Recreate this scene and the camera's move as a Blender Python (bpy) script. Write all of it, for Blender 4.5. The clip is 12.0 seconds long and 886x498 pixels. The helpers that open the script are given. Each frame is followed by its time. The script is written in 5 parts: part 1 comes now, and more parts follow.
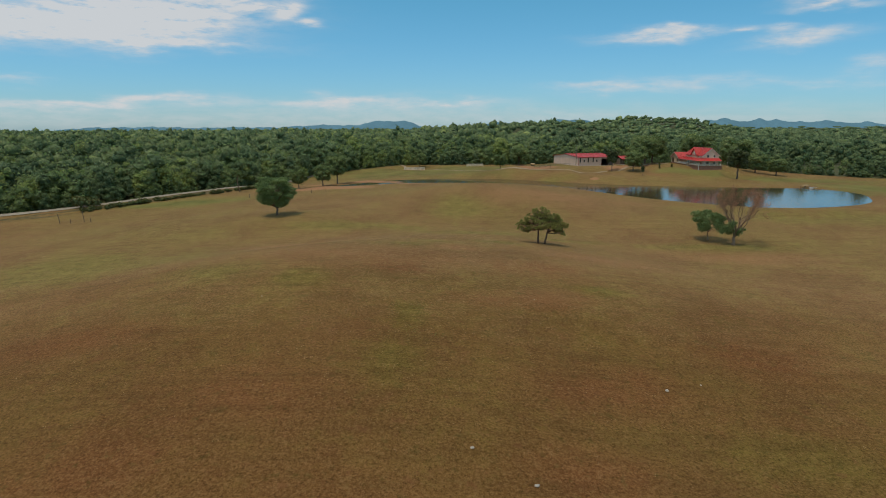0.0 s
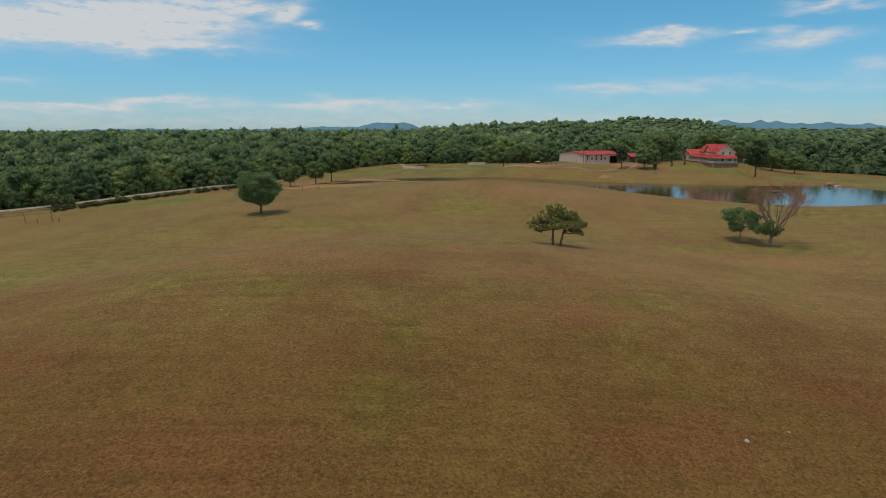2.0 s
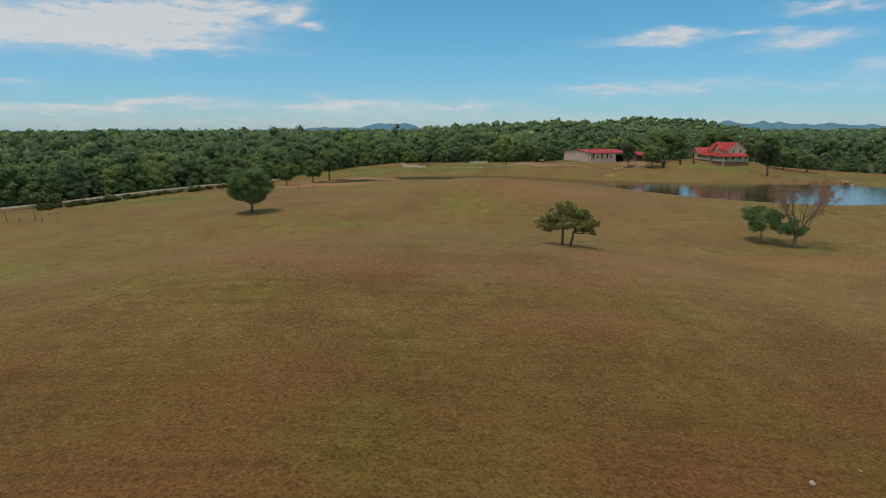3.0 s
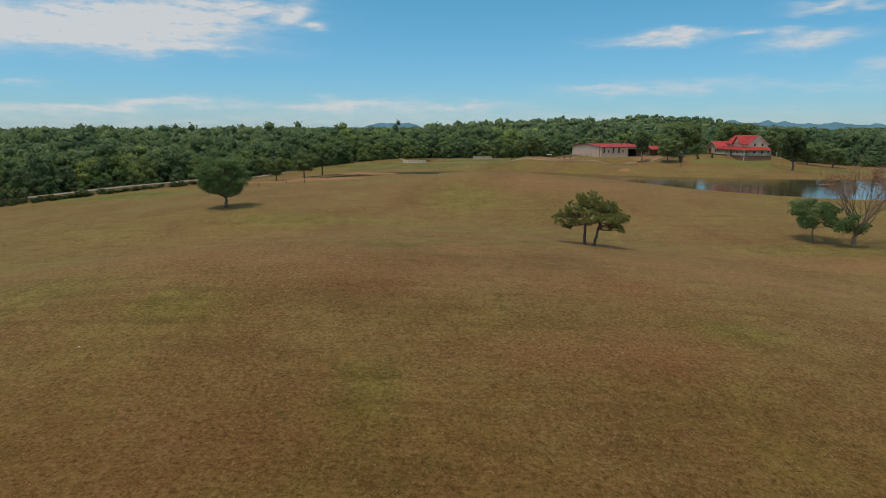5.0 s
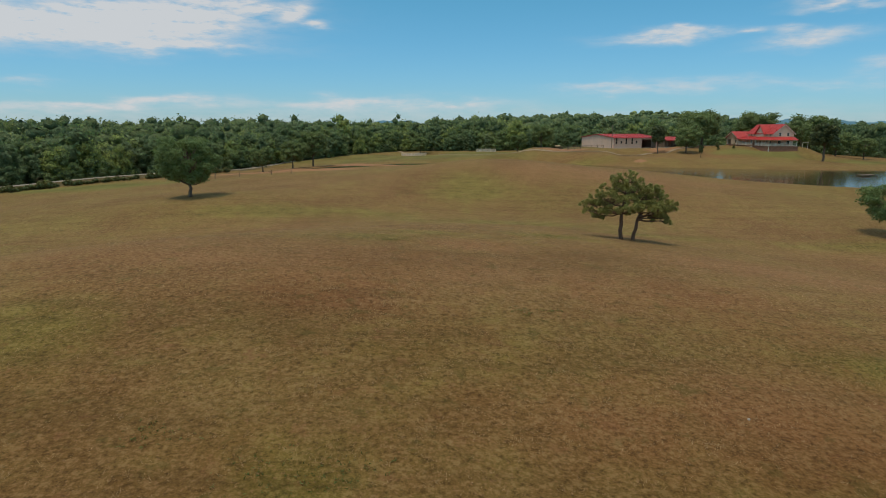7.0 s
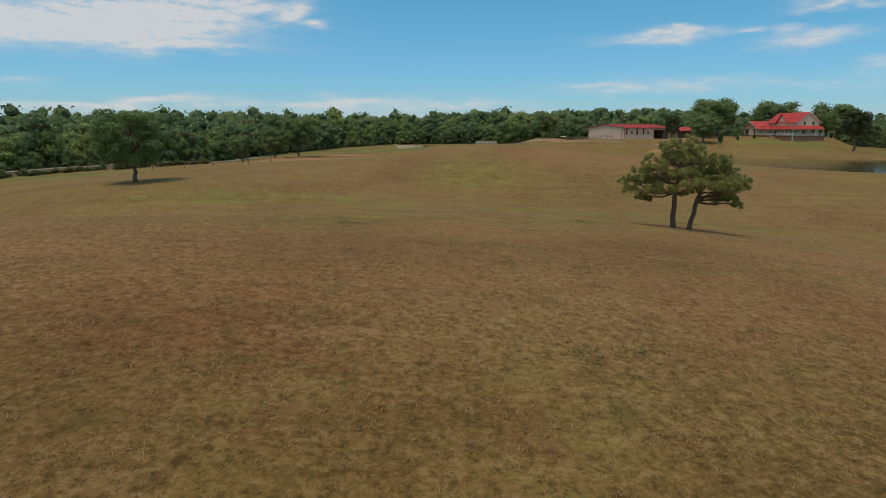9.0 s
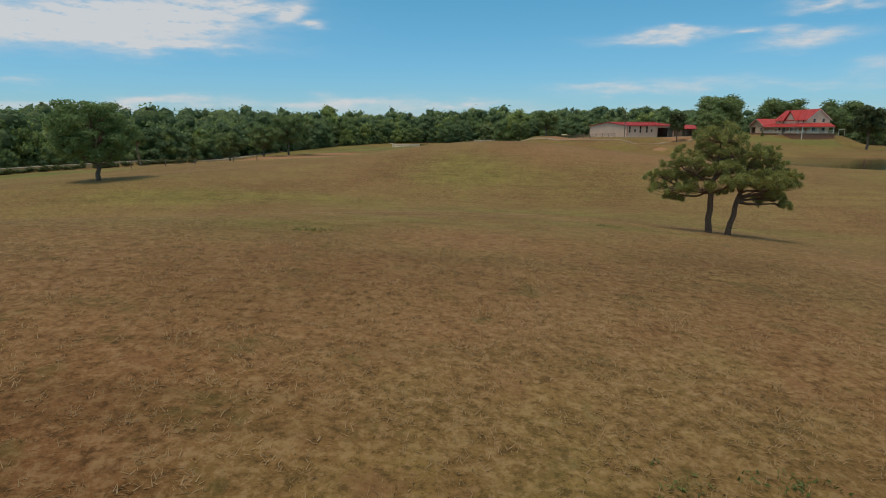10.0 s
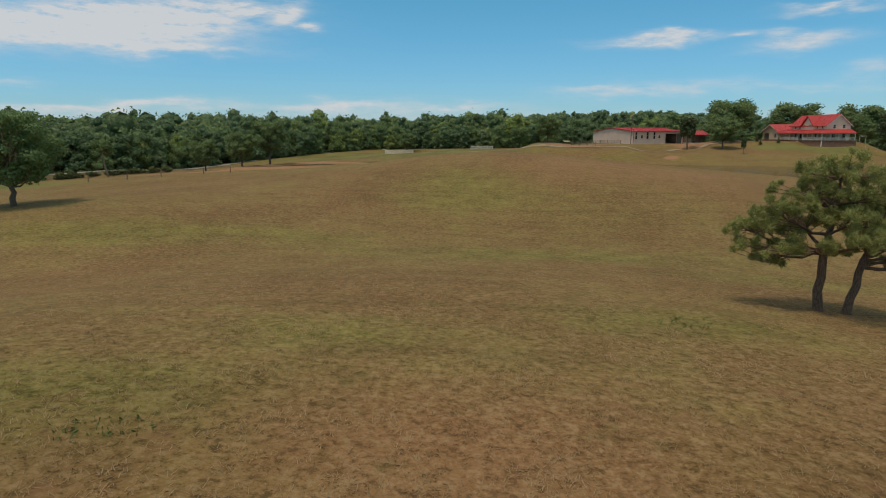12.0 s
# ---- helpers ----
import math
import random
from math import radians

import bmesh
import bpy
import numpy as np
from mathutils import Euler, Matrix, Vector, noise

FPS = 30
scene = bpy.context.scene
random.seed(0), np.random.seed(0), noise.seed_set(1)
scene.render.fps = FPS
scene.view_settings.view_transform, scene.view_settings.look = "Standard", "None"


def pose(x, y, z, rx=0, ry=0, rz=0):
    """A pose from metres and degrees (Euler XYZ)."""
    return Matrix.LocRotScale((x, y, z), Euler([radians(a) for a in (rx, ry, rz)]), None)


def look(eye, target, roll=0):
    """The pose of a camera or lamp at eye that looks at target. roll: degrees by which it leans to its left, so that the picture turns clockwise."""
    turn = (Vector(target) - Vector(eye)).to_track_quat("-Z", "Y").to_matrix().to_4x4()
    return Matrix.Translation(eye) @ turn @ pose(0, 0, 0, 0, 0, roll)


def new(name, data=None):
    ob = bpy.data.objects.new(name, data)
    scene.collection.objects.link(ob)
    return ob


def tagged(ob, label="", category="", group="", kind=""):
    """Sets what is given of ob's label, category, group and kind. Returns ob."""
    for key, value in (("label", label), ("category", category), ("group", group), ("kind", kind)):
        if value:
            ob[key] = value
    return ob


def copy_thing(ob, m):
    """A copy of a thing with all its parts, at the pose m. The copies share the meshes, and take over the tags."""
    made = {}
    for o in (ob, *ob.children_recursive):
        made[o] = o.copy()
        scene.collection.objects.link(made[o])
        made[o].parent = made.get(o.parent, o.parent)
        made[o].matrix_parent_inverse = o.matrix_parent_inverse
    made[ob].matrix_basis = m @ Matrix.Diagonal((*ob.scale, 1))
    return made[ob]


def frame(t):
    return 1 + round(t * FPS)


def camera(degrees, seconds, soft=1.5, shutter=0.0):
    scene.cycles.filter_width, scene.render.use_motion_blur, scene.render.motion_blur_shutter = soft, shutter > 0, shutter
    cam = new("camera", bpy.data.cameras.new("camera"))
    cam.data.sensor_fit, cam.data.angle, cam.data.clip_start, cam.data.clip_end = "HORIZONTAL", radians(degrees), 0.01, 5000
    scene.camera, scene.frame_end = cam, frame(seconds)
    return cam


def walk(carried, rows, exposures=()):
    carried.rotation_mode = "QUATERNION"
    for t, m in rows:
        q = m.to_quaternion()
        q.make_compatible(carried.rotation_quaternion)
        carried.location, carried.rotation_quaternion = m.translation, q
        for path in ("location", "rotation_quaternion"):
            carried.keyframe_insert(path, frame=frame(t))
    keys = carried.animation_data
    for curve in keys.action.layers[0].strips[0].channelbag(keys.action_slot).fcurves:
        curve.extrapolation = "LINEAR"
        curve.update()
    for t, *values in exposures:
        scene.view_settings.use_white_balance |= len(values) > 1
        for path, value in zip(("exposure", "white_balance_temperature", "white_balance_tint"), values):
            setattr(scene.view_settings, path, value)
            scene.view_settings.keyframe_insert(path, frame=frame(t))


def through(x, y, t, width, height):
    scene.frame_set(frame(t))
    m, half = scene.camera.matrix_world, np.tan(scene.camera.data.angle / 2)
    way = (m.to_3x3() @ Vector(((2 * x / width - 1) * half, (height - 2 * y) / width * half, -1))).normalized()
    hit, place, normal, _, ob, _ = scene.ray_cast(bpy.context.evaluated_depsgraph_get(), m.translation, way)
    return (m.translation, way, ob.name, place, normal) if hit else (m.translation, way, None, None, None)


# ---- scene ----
# camera and its flight
cam = camera(74.0, 12.0, soft=1.0)
PATH = [
    (0, pose(0.00, 0.00, 22.73, 78.43, 0, 0.00)),
    (0.5, pose(-0.04, 3.57, 22.01, 78.47, 0, 0.01)),
    (1, pose(-0.13, 7.16, 21.30, 78.51, 0, 0.00)),
    (1.5, pose(-0.24, 10.74, 20.58, 78.54, 0, -0.03)),
    (2, pose(-0.30, 14.35, 19.82, 78.63, 0, -0.02)),
    (2.5, pose(-0.27, 18.03, 19.07, 78.67, 0, 0.04)),
    (3, pose(-0.19, 21.79, 18.30, 78.72, 0, 0.15)),
    (5, pose(0.27, 37.36, 15.14, 78.73, 0, 0.40)),
    (5.5, pose(0.37, 41.35, 14.35, 78.69, 0, 0.49)),
    (6, pose(0.40, 45.41, 13.51, 78.65, 0, 0.57)),
    (6.5, pose(0.34, 49.55, 12.60, 78.60, 0, 0.54)),
    (7, pose(0.37, 53.63, 11.62, 78.56, 0, 0.55)),
    (9, pose(0.78, 69.73, 7.73, 78.54, 0, 0.46)),
    (9.5, pose(0.93, 73.59, 7.13, 78.60, 0, 0.39)),
    (10, pose(1.04, 77.37, 6.79, 78.58, 0, 0.23)),
    (10.5, pose(1.18, 81.15, 6.59, 78.61, 0, 0.05)),
    (11, pose(1.33, 84.88, 6.74, 78.65, 0, -0.04)),
    (11.5, pose(1.44, 88.30, 7.30, 78.78, 0, -0.07)),
    (12, pose(1.64, 91.25, 8.05, 78.82, 0, -0.08)),
]
walk(cam, PATH)

# world: clear sky with thin streaks of cloud, high sun
SUN_ELEVATION, SUN_AZIMUTH = radians(73), radians(-125)  # azimuth from +y, to the right
world = bpy.data.worlds.new("world")
scene.world = world
world.use_nodes = True


def sky_nodes():
    nt = world.node_tree
    nt.nodes.clear()
    N, L = nt.nodes.new, nt.links.new

    def math_node(op, a, b=None, c=None):
        n = N("ShaderNodeMath")
        n.operation = op
        for i, v in enumerate((a, b, c)):
            if v is None:
                continue
            if isinstance(v, (int, float)):
                n.inputs[i].default_value = v
            else:
                L(v, n.inputs[i])
        return n.outputs[0]

    sky = N("ShaderNodeTexSky")
    sky.sky_type = "NISHITA"
    sky.sun_disc = False
    sky.sun_elevation, sky.sun_rotation = SUN_ELEVATION, SUN_AZIMUTH
    sky.air_density, sky.dust_density, sky.ozone_density = 1.0, 0.3, 1.6
    co = N("ShaderNodeTexCoord")
    xyz = N("ShaderNodeSeparateXYZ")
    L(co.outputs["Generated"], xyz.inputs[0])
    az = math_node("ARCTAN2", xyz.outputs[0], xyz.outputs[1])
    el = math_node("ARCSINE", xyz.outputs[2])
    flat = N("ShaderNodeCombineXYZ")
    L(az, flat.inputs[0])
    L(math_node("MULTIPLY", el, 4.0), flat.inputs[1])
    coarse = N("ShaderNodeTexNoise")
    coarse.inputs["Scale"].default_value, coarse.inputs["Detail"].default_value = 9.0, 6.0
    fine = N("ShaderNodeTexNoise")
    fine.inputs["Scale"].default_value, fine.inputs["Detail"].default_value = 26.0, 8.0
    fine.inputs["Roughness"].default_value = 0.62
    L(flat.outputs[0], coarse.inputs["Vector"])
    L(flat.outputs[0], fine.inputs["Vector"])
    wob = math_node("MULTIPLY", math_node("SUBTRACT", coarse.outputs[0], 0.5), 0.05)
    total = None
    # streaks: azimuth, elevation, half width, half height (radians), slope, strength
    for a, e, ra, re, slope, k in CLOUDS:
        da = math_node("SUBTRACT", az, a)
        de = math_node("SUBTRACT", math_node("ADD", math_node("SUBTRACT", el, e), wob), math_node("MULTIPLY", da, slope))
        r2 = math_node("ADD", math_node("POWER", math_node("DIVIDE", math_node("ABSOLUTE", da), ra), 2.0),
                       math_node("POWER", math_node("DIVIDE", math_node("ABSOLUTE", de), re), 2.0))
        m = math_node("MULTIPLY", math_node("POWER", 2.718, math_node("MULTIPLY", r2, -1.0)), k)
        total = m if total is None else math_node("ADD", total, m)
    shred = N("ShaderNodeMapRange")
    shred.inputs["From Min"].default_value, shred.inputs["From Max"].default_value = 0.32, 0.60
    shred.inputs["To Min"].default_value = 0.30
    L(fine.outputs[0], shred.inputs["Value"])
    cover = math_node("MINIMUM", math_node("MULTIPLY", total, shred.outputs[0]), 0.92)
    tint = N("ShaderNodeMix")
    tint.data_type, tint.blend_type = "RGBA", "MULTIPLY"
    tint.inputs["Factor"].default_value = 1.0
    L(sky.outputs[0], tint.inputs["A"])
    hue = N("ShaderNodeValToRGB")
    hue.color_ramp.elements[0].color, hue.color_ramp.elements[0].position = (*SKY_LOW, 1), 0.0
    hue.color_ramp.elements[1].color, hue.color_ramp.elements[1].position = (*SKY_HIGH, 1), 0.24
    haze = hue.color_ramp.elements.new(0.75)
    haze.color = (*SKY_TOP, 1)
    L(el, hue.inputs[0])
    L(hue.outputs[0], tint.inputs["B"])
    mix = N("ShaderNodeMix")
    mix.data_type = "RGBA"
    L(cover, mix.inputs["Factor"])
    L(tint.outputs["Result"], mix.inputs["A"])
    mix.inputs["B"].default_value = CLOUD_WHITE
    bg = N("ShaderNodeBackground")
    bg.inputs["Strength"].default_value = SKY_STRENGTH
    L(mix.outputs["Result"], bg.inputs[0])
    L(bg.outputs[0], N("ShaderNodeOutputWorld").inputs[0])


CLOUDS = [
    (-0.582, 0.1462, 0.209, 0.0276, 0.05, 1.6), (-0.414, 0.1661, 0.097, 0.0284, 0.05, 1.3), (-0.525, 0.1279, 0.183, 0.0099, -0.02, 0.9),
    (-0.418, 0.1194, 0.079, 0.0071, 0.04, 0.7), (-0.242, 0.1807, 0.021, 0.0107, 0.3, 1.3), (-0.214, 0.1607, 0.019, 0.0054, -0.15, 1.1),
    (-0.293, 0.1869, 0.055, 0.0086, 0, 0.9), (0.339, 0.1409, 0.077, 0.0067, 0.03, 1.1), (0.455, 0.1404, 0.022, 0.0038, 0, 0.8),
    (0.53, 0.1246, 0.054, 0.0091, 0.08, 1.0), (0.501, 0.1371, 0.017, 0.0058, 0, 0.7), (0.558, 0.1674, 0.045, 0.0041, 0, 1.0),
    (-0.562, 0.0326, 0.106, 0.0061, 0.06, 0.75), (-0.424, 0.0417, 0.096, 0.007, 0.05, 0.75), (-0.179, 0.0415, 0.104, 0.0082, 0, 0.9),
    (-0.088, 0.0384, 0.192, 0.0131, 0, 0.3), (0.024, 0.0412, 0.053, 0.0047, 0, 0.7), (0.352, 0.0666, 0.117, 0.0091, 0.03, 0.6),
    (0.242, 0.0654, 0.065, 0.0053, -0.05, 0.5), (0.554, 0.0619, 0.09, 0.0061, 0, 0.4), (0.615, 0.0811, 0.027, 0.0088, 0.1, 0.6),
    (-0.616, 0.0637, 0.031, 0.0044, 0, 0.5), (0.062, 0.0148, 0.96, 0.0169, 0, 0.38), (-0.597, 0.01, 0.239, 0.0161, 0.02, 0.12),
]
# the air of that day: clear and blue-green down to the horizon
SKY_LOW, SKY_HIGH, SKY_TOP = (0.46, 0.71, 1.02), (0.40, 0.92, 0.97), (3.25, 2.52, 1.52)
CLOUD_WHITE, SKY_STRENGTH = (5.6, 5.7, 5.8, 1), 0.11
sky_nodes()
sun = new("sun", bpy.data.lights.new("sun", "SUN"))
sun.data.energy, sun.data.angle, sun.data.color = 1.55, radians(8.0), (1.0, 0.92, 0.80)
to_sun = Vector((math.sin(SUN_AZIMUTH) * math.cos(SUN_ELEVATION), math.cos(SUN_AZIMUTH) * math.cos(SUN_ELEVATION), math.sin(SUN_ELEVATION)))
sun.matrix_world = look(to_sun * 100, (0, 0, 0))
scene.view_settings.exposure = 0.0


# ---- materials ----
class Mat:
    """A small wrapper round a node material."""

    def __init__(self, name):
        self.m = bpy.data.materials.new(name)
        self.m.use_nodes = True
        self.nt = self.m.node_tree
        self.bsdf = self.nt.nodes["Principled BSDF"]
        self.out = self.nt.nodes["Material Output"]

    def put(self, sock, v):
        if isinstance(v, bpy.types.NodeSocket):
            self.nt.links.new(v, sock)
        else:
            sock.default_value = v

    def node(self, kind, **values):
        n = self.nt.nodes.new(kind)
        for k, v in values.items():
            self.put(n.inputs[k], v)
        return n

    def coords(self, which="Object"):
        return self.nt.nodes.new("ShaderNodeTexCoord").outputs[which]

    def place(self):
        return self.nt.nodes.new("ShaderNodeNewGeometry").outputs["Position"]

    def noise(self, vec, scale, detail=4.0, rough=0.55):
        n = self.node("ShaderNodeTexNoise", Vector=vec, Scale=scale, Detail=detail, Roughness=rough)
        return n.outputs[0]

    def ramp(self, v, lo, hi, a=0.0, b=1.0):
        n = self.node("ShaderNodeMapRange")
        for i, x in enumerate((v, lo, hi, a, b)):
            self.put(n.inputs[i], x)
        return n.outputs[0]

    def math(self, op, a, b=0.0):
        n = self.nt.nodes.new("ShaderNodeMath")
        n.operation = op
        self.put(n.inputs[0], a)
        self.put(n.inputs[1], b)
        return n.outputs[0]

    def mix(self, f, a, b, kind="MIX"):
        n = self.nt.nodes.new("ShaderNodeMix")
        n.data_type, n.blend_type = "RGBA", kind
        self.put(n.inputs["Factor"], f)
        self.put(n.inputs["A"], (*a, 1) if isinstance(a, tuple) else a)
        self.put(n.inputs["B"], (*b, 1) if isinstance(b, tuple) else b)
        return n.outputs["Result"]

    def scaled(self, vec, s):
        n = self.nt.nodes.new("ShaderNodeMapping")
        self.put(n.inputs["Vector"], vec)
        n.inputs["Scale"].default_value = s
        return n.outputs[0]

    def bump(self, height, distance=0.02, strength=0.5):
        n = self.node("ShaderNodeBump", Height=height, Distance=distance, Strength=strength)
        self.put(self.bsdf.inputs["Normal"], n.outputs[0])

    def set(self, color=None, rough=None, metal=None, spec=None):
        for key, v in (("Base Color", color), ("Roughness", rough), ("Metallic", metal), ("Specular IOR Level", spec)):
            if v is not None:
                self.put(self.bsdf.inputs[key], (*v, 1) if isinstance(v, tuple) else v)
        return self.m


def plain(name, color, rough=0.7, metal=0.0, vary=0.18, scale=3.0, bump=0.004, spec=0.3):
    """Paint, metal or wood with stains at two scales and a fine relief."""
    k = Mat(name)
    co = k.place()
    big, small = k.noise(co, scale), k.noise(co, scale * 14)
    dark = tuple(c * (1 - vary) for c in color)
    light = tuple(min(1, c * (1 + vary * 0.6)) for c in color)
    c = k.mix(k.ramp(big, 0.35, 0.65), dark, light)
    c = k.mix(k.ramp(small, 0.3, 0.7, 0.0, 0.35), c, tuple(x * 0.7 for x in color))
    k.bump(small, bump, 0.4)
    return k.set(c, rough, metal, spec)


def foliage(name, dark, light, patch=0.16, through=0.28):
    """Leaves: tone changes from tree to tree, from clump to clump and from leaf to leaf."""
    k = Mat(name)
    co = k.place()
    geo = k.nt.nodes.new("ShaderNodeNewGeometry")
    t = k.math("ADD", k.math("MULTIPLY", k.ramp(k.noise(co, patch, 2.0), 0.38, 0.63), 0.5), k.math("MULTIPLY", geo.outputs["Random Per Island"], 0.18))
    t = k.math("ADD", t, k.math("MULTIPLY", k.noise(co, patch * 7, 2.0), 0.32))
    c = k.mix(t, dark, light)
    k.set(c, 0.62, 0.0, 0.25)
    tr = k.node("ShaderNodeBsdfTranslucent", Color=k.mix(0.5, c, (0.09, 0.13, 0.02)))
    m = k.nt.nodes.new("ShaderNodeMixShader")
    m.inputs[0].default_value = through
    k.put(m.inputs[1], k.bsdf.outputs[0])
    k.put(m.inputs[2], tr.outputs[0])
    k.put(k.out.inputs[0], m.outputs[0])
    return k.m


def bark_material(name, color):
    k = Mat(name)
    co = k.coords()
    n = k.noise(k.scaled(co, (7, 7, 1.6)), 3.0, 6.0, 0.65)
    c = k.mix(k.ramp(n, 0.35, 0.65), tuple(x * 0.5 for x in color), tuple(min(1, x * 1.35) for x in color))
    k.bump(n, 0.05, 0.8)
    return k.set(c, 0.9, 0, 0.2)


def ellipse_mask(k, co, wob, spots, soft=0.5):
    """1 inside flat ellipses (x, y, half width, half depth), fading out unevenly."""
    total = None
    for x, y, rx, ry in spots:
        mp = k.nt.nodes.new("ShaderNodeMapping")
        k.put(mp.inputs["Vector"], co)
        mp.inputs["Location"].default_value = (-x / rx, -y / ry, 0)
        mp.inputs["Scale"].default_value = (1 / rx, 1 / ry, 0)
        ln = k.nt.nodes.new("ShaderNodeVectorMath")
        ln.operation = "LENGTH"
        k.put(ln.inputs[0], mp.outputs[0])
        m = k.ramp(k.math("ADD", ln.outputs["Value"], wob), 1.0, 1.0 - soft)
        total = m if total is None else k.math("MAXIMUM", total, m)
    return total


def ground_material():
    k = Mat("dry_pasture")
    co = k.place()
    huge, wide = k.noise(co, 0.018, 3.0), k.noise(k.scaled(co, (1.0, 0.7, 1)), 0.07, 5.0, 0.65)
    mid, tuft = k.noise(co, 0.42, 5.0, 0.65), k.noise(co, 7.0, 5.0, 0.75)
    blade = k.noise(co, 26.0, 3.0, 0.7)
    clod, sward = k.noise(co, 0.9, 8.0, 0.8), k.noise(co, 3.6, 4.0, 0.75)
    swath = k.nt.nodes.new("ShaderNodeMapping")
    k.put(swath.inputs["Vector"], co)
    swath.inputs["Rotation"].default_value = (0, 0, 0.62)
    swath.inputs["Scale"].default_value = (0.05, 0.8, 1.0)
    mown = k.noise(swath.outputs[0], 1.0, 4.0, 0.6)
    wob = k.math("ADD", k.math("MULTIPLY", k.math("SUBTRACT", k.noise(co, 0.09, 4.0), 0.5), 1.3), k.math("MULTIPLY", k.math("SUBTRACT", k.noise(co, 0.5, 4.0, 0.7), 0.5), 0.7))
    pale = ellipse_mask(k, co, wob, BLEACHED, 0.9)
    brown = k.mix(k.ramp(wide, 0.36, 0.64, 0.15, 0.75), DRY_A, DRY_B)
    brown = k.mix(k.math("MULTIPLY", pale, 0.55), brown, (0.300, 0.150, 0.066))
    red = k.math("MULTIPLY", ellipse_mask(k, co, wob, RUDDY, 0.9), k.ramp(mid, 0.35, 0.62, 0.45, 1.0))
    brown = k.mix(k.math("MULTIPLY", red, 0.7), brown, (0.238, 0.098, 0.042))
    green = k.mix(k.ramp(mid, 0.35, 0.65), GREEN_A, GREEN_B)
    lush = ellipse_mask(k, co, wob, LUSH, 0.8)
    amount = k.math("ADD", k.ramp(k.math("ADD", k.math("MULTIPLY", huge, 0.5), k.math("MULTIPLY", wide, 0.5)), 0.42, 0.62, 0.06, 0.70), k.math("MULTIPLY", lush, 0.65))
    amount = k.math("MINIMUM", k.math("ADD", amount, k.ramp(mid, 0.50, 0.72, 0, 0.30)), 0.95)
    amount = k.math("MULTIPLY", amount, k.ramp(k.math("MAXIMUM", pale, red), 0.0, 0.8, 1.0, 0.22))
    c = k.mix(amount, brown, green)
    c = k.mix(k.ramp(tuft, 0.53, 0.62, 0, 0.62), c, STRAW)
    # dark thatch, and painted shade in the hollows between tufts and clods
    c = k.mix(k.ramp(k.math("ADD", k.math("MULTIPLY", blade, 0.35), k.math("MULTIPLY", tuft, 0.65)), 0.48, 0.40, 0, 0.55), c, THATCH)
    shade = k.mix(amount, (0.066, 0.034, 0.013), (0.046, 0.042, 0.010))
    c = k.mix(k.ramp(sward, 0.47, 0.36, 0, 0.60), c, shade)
    c = k.mix(k.ramp(sward, 0.53, 0.62, 0, 0.58), c, k.mix(amount, STRAW, (0.30, 0.235, 0.085)))
    c = k.mix(k.ramp(clod, 0.54, 0.66, 0, 0.36), c, k.mix(amount, STRAW, (0.27, 0.21, 0.07)))
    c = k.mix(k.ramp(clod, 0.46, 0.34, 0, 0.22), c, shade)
    sprig = k.noise(co, 0.75, 4.0, 0.7)
    c = k.mix(k.ramp(sprig, 0.57, 0.68, 0, 0.4), c, (0.085, 0.085, 0.022))
    c = k.mix(k.ramp(sprig, 0.41, 0.32, 0, 0.4), c, (0.240, 0.115, 0.056))
    c = k.mix(k.ramp(mown, 0.50, 0.36, 0, 0.2), c, (0.075, 0.050, 0.016))
    c = k.mix(k.math("MULTIPLY", ellipse_mask(k, co, k.math("MULTIPLY", wob, 0.5), DENSE, 0.55), 0.9), c, (0.66, 0.56, 0.43), "MULTIPLY")
    # close-range dimming, with shade between blades, multiplied into the grass colour
    c = k.mix(k.math("MULTIPLY", ellipse_mask(k, co, wob, DIMMED, 0.9), 0.55), c, (0.66, 0.64, 0.60), "MULTIPLY")
    turf = k.math("MULTIPLY", ellipse_mask(k, co, wob, LAWN, 0.6), k.ramp(clod, 0.38, 0.58, 0.55, 0.9))
    c = k.mix(turf, c, k.mix(k.ramp(wide, 0.35, 0.65), (0.100, 0.104, 0.026), (0.190, 0.176, 0.050)))
    soil = ellipse_mask(k, co, wob, SOIL, 0.35)
    soil = k.math("MULTIPLY", soil, k.ramp(mid, 0.3, 0.55, 0.55, 1.0))
    c = k.mix(soil, c, k.mix(k.ramp(tuft, 0.35, 0.7), (0.25, 0.120, 0.058), (0.41, 0.220, 0.115)))
    h = k.math("ADD", k.math("MULTIPLY", tuft, 0.6), k.math("ADD", k.math("MULTIPLY", blade, 0.25), k.math("MULTIPLY", sward, 0.35)))
    k.bump(h, 0.08, 0.45)
    return k.set(c, 0.95, 0, 0.1)


DRY_A, DRY_B = (0.146, 0.077, 0.026), (0.298, 0.159, 0.066)
GREEN_A, GREEN_B = (0.134, 0.106, 0.022), (0.236, 0.184, 0.048)
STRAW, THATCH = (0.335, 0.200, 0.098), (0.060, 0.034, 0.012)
DENSE = [(0, 34, 140, 64)]
DIMMED = [(-6, 101, 9, 6), (3, 95, 20, 6), (12, 99, 8, 5), (-8, 82, 10, 6)]
RUDDY = [(-18, 48, 12, 8), (-25, 38, 12, 8), (17, 53, 14, 7), (38, 62, 18, 9), (3, 102, 7, 4), (-5, 85, 9, 4), (7, 74, 9, 4), (44, 292, 24, 11), (12, 40, 10, 6), (-40, 62, 14, 8), (14, 90, 10, 4), (0, 30, 40, 12), (97, 269, 9, 8)]
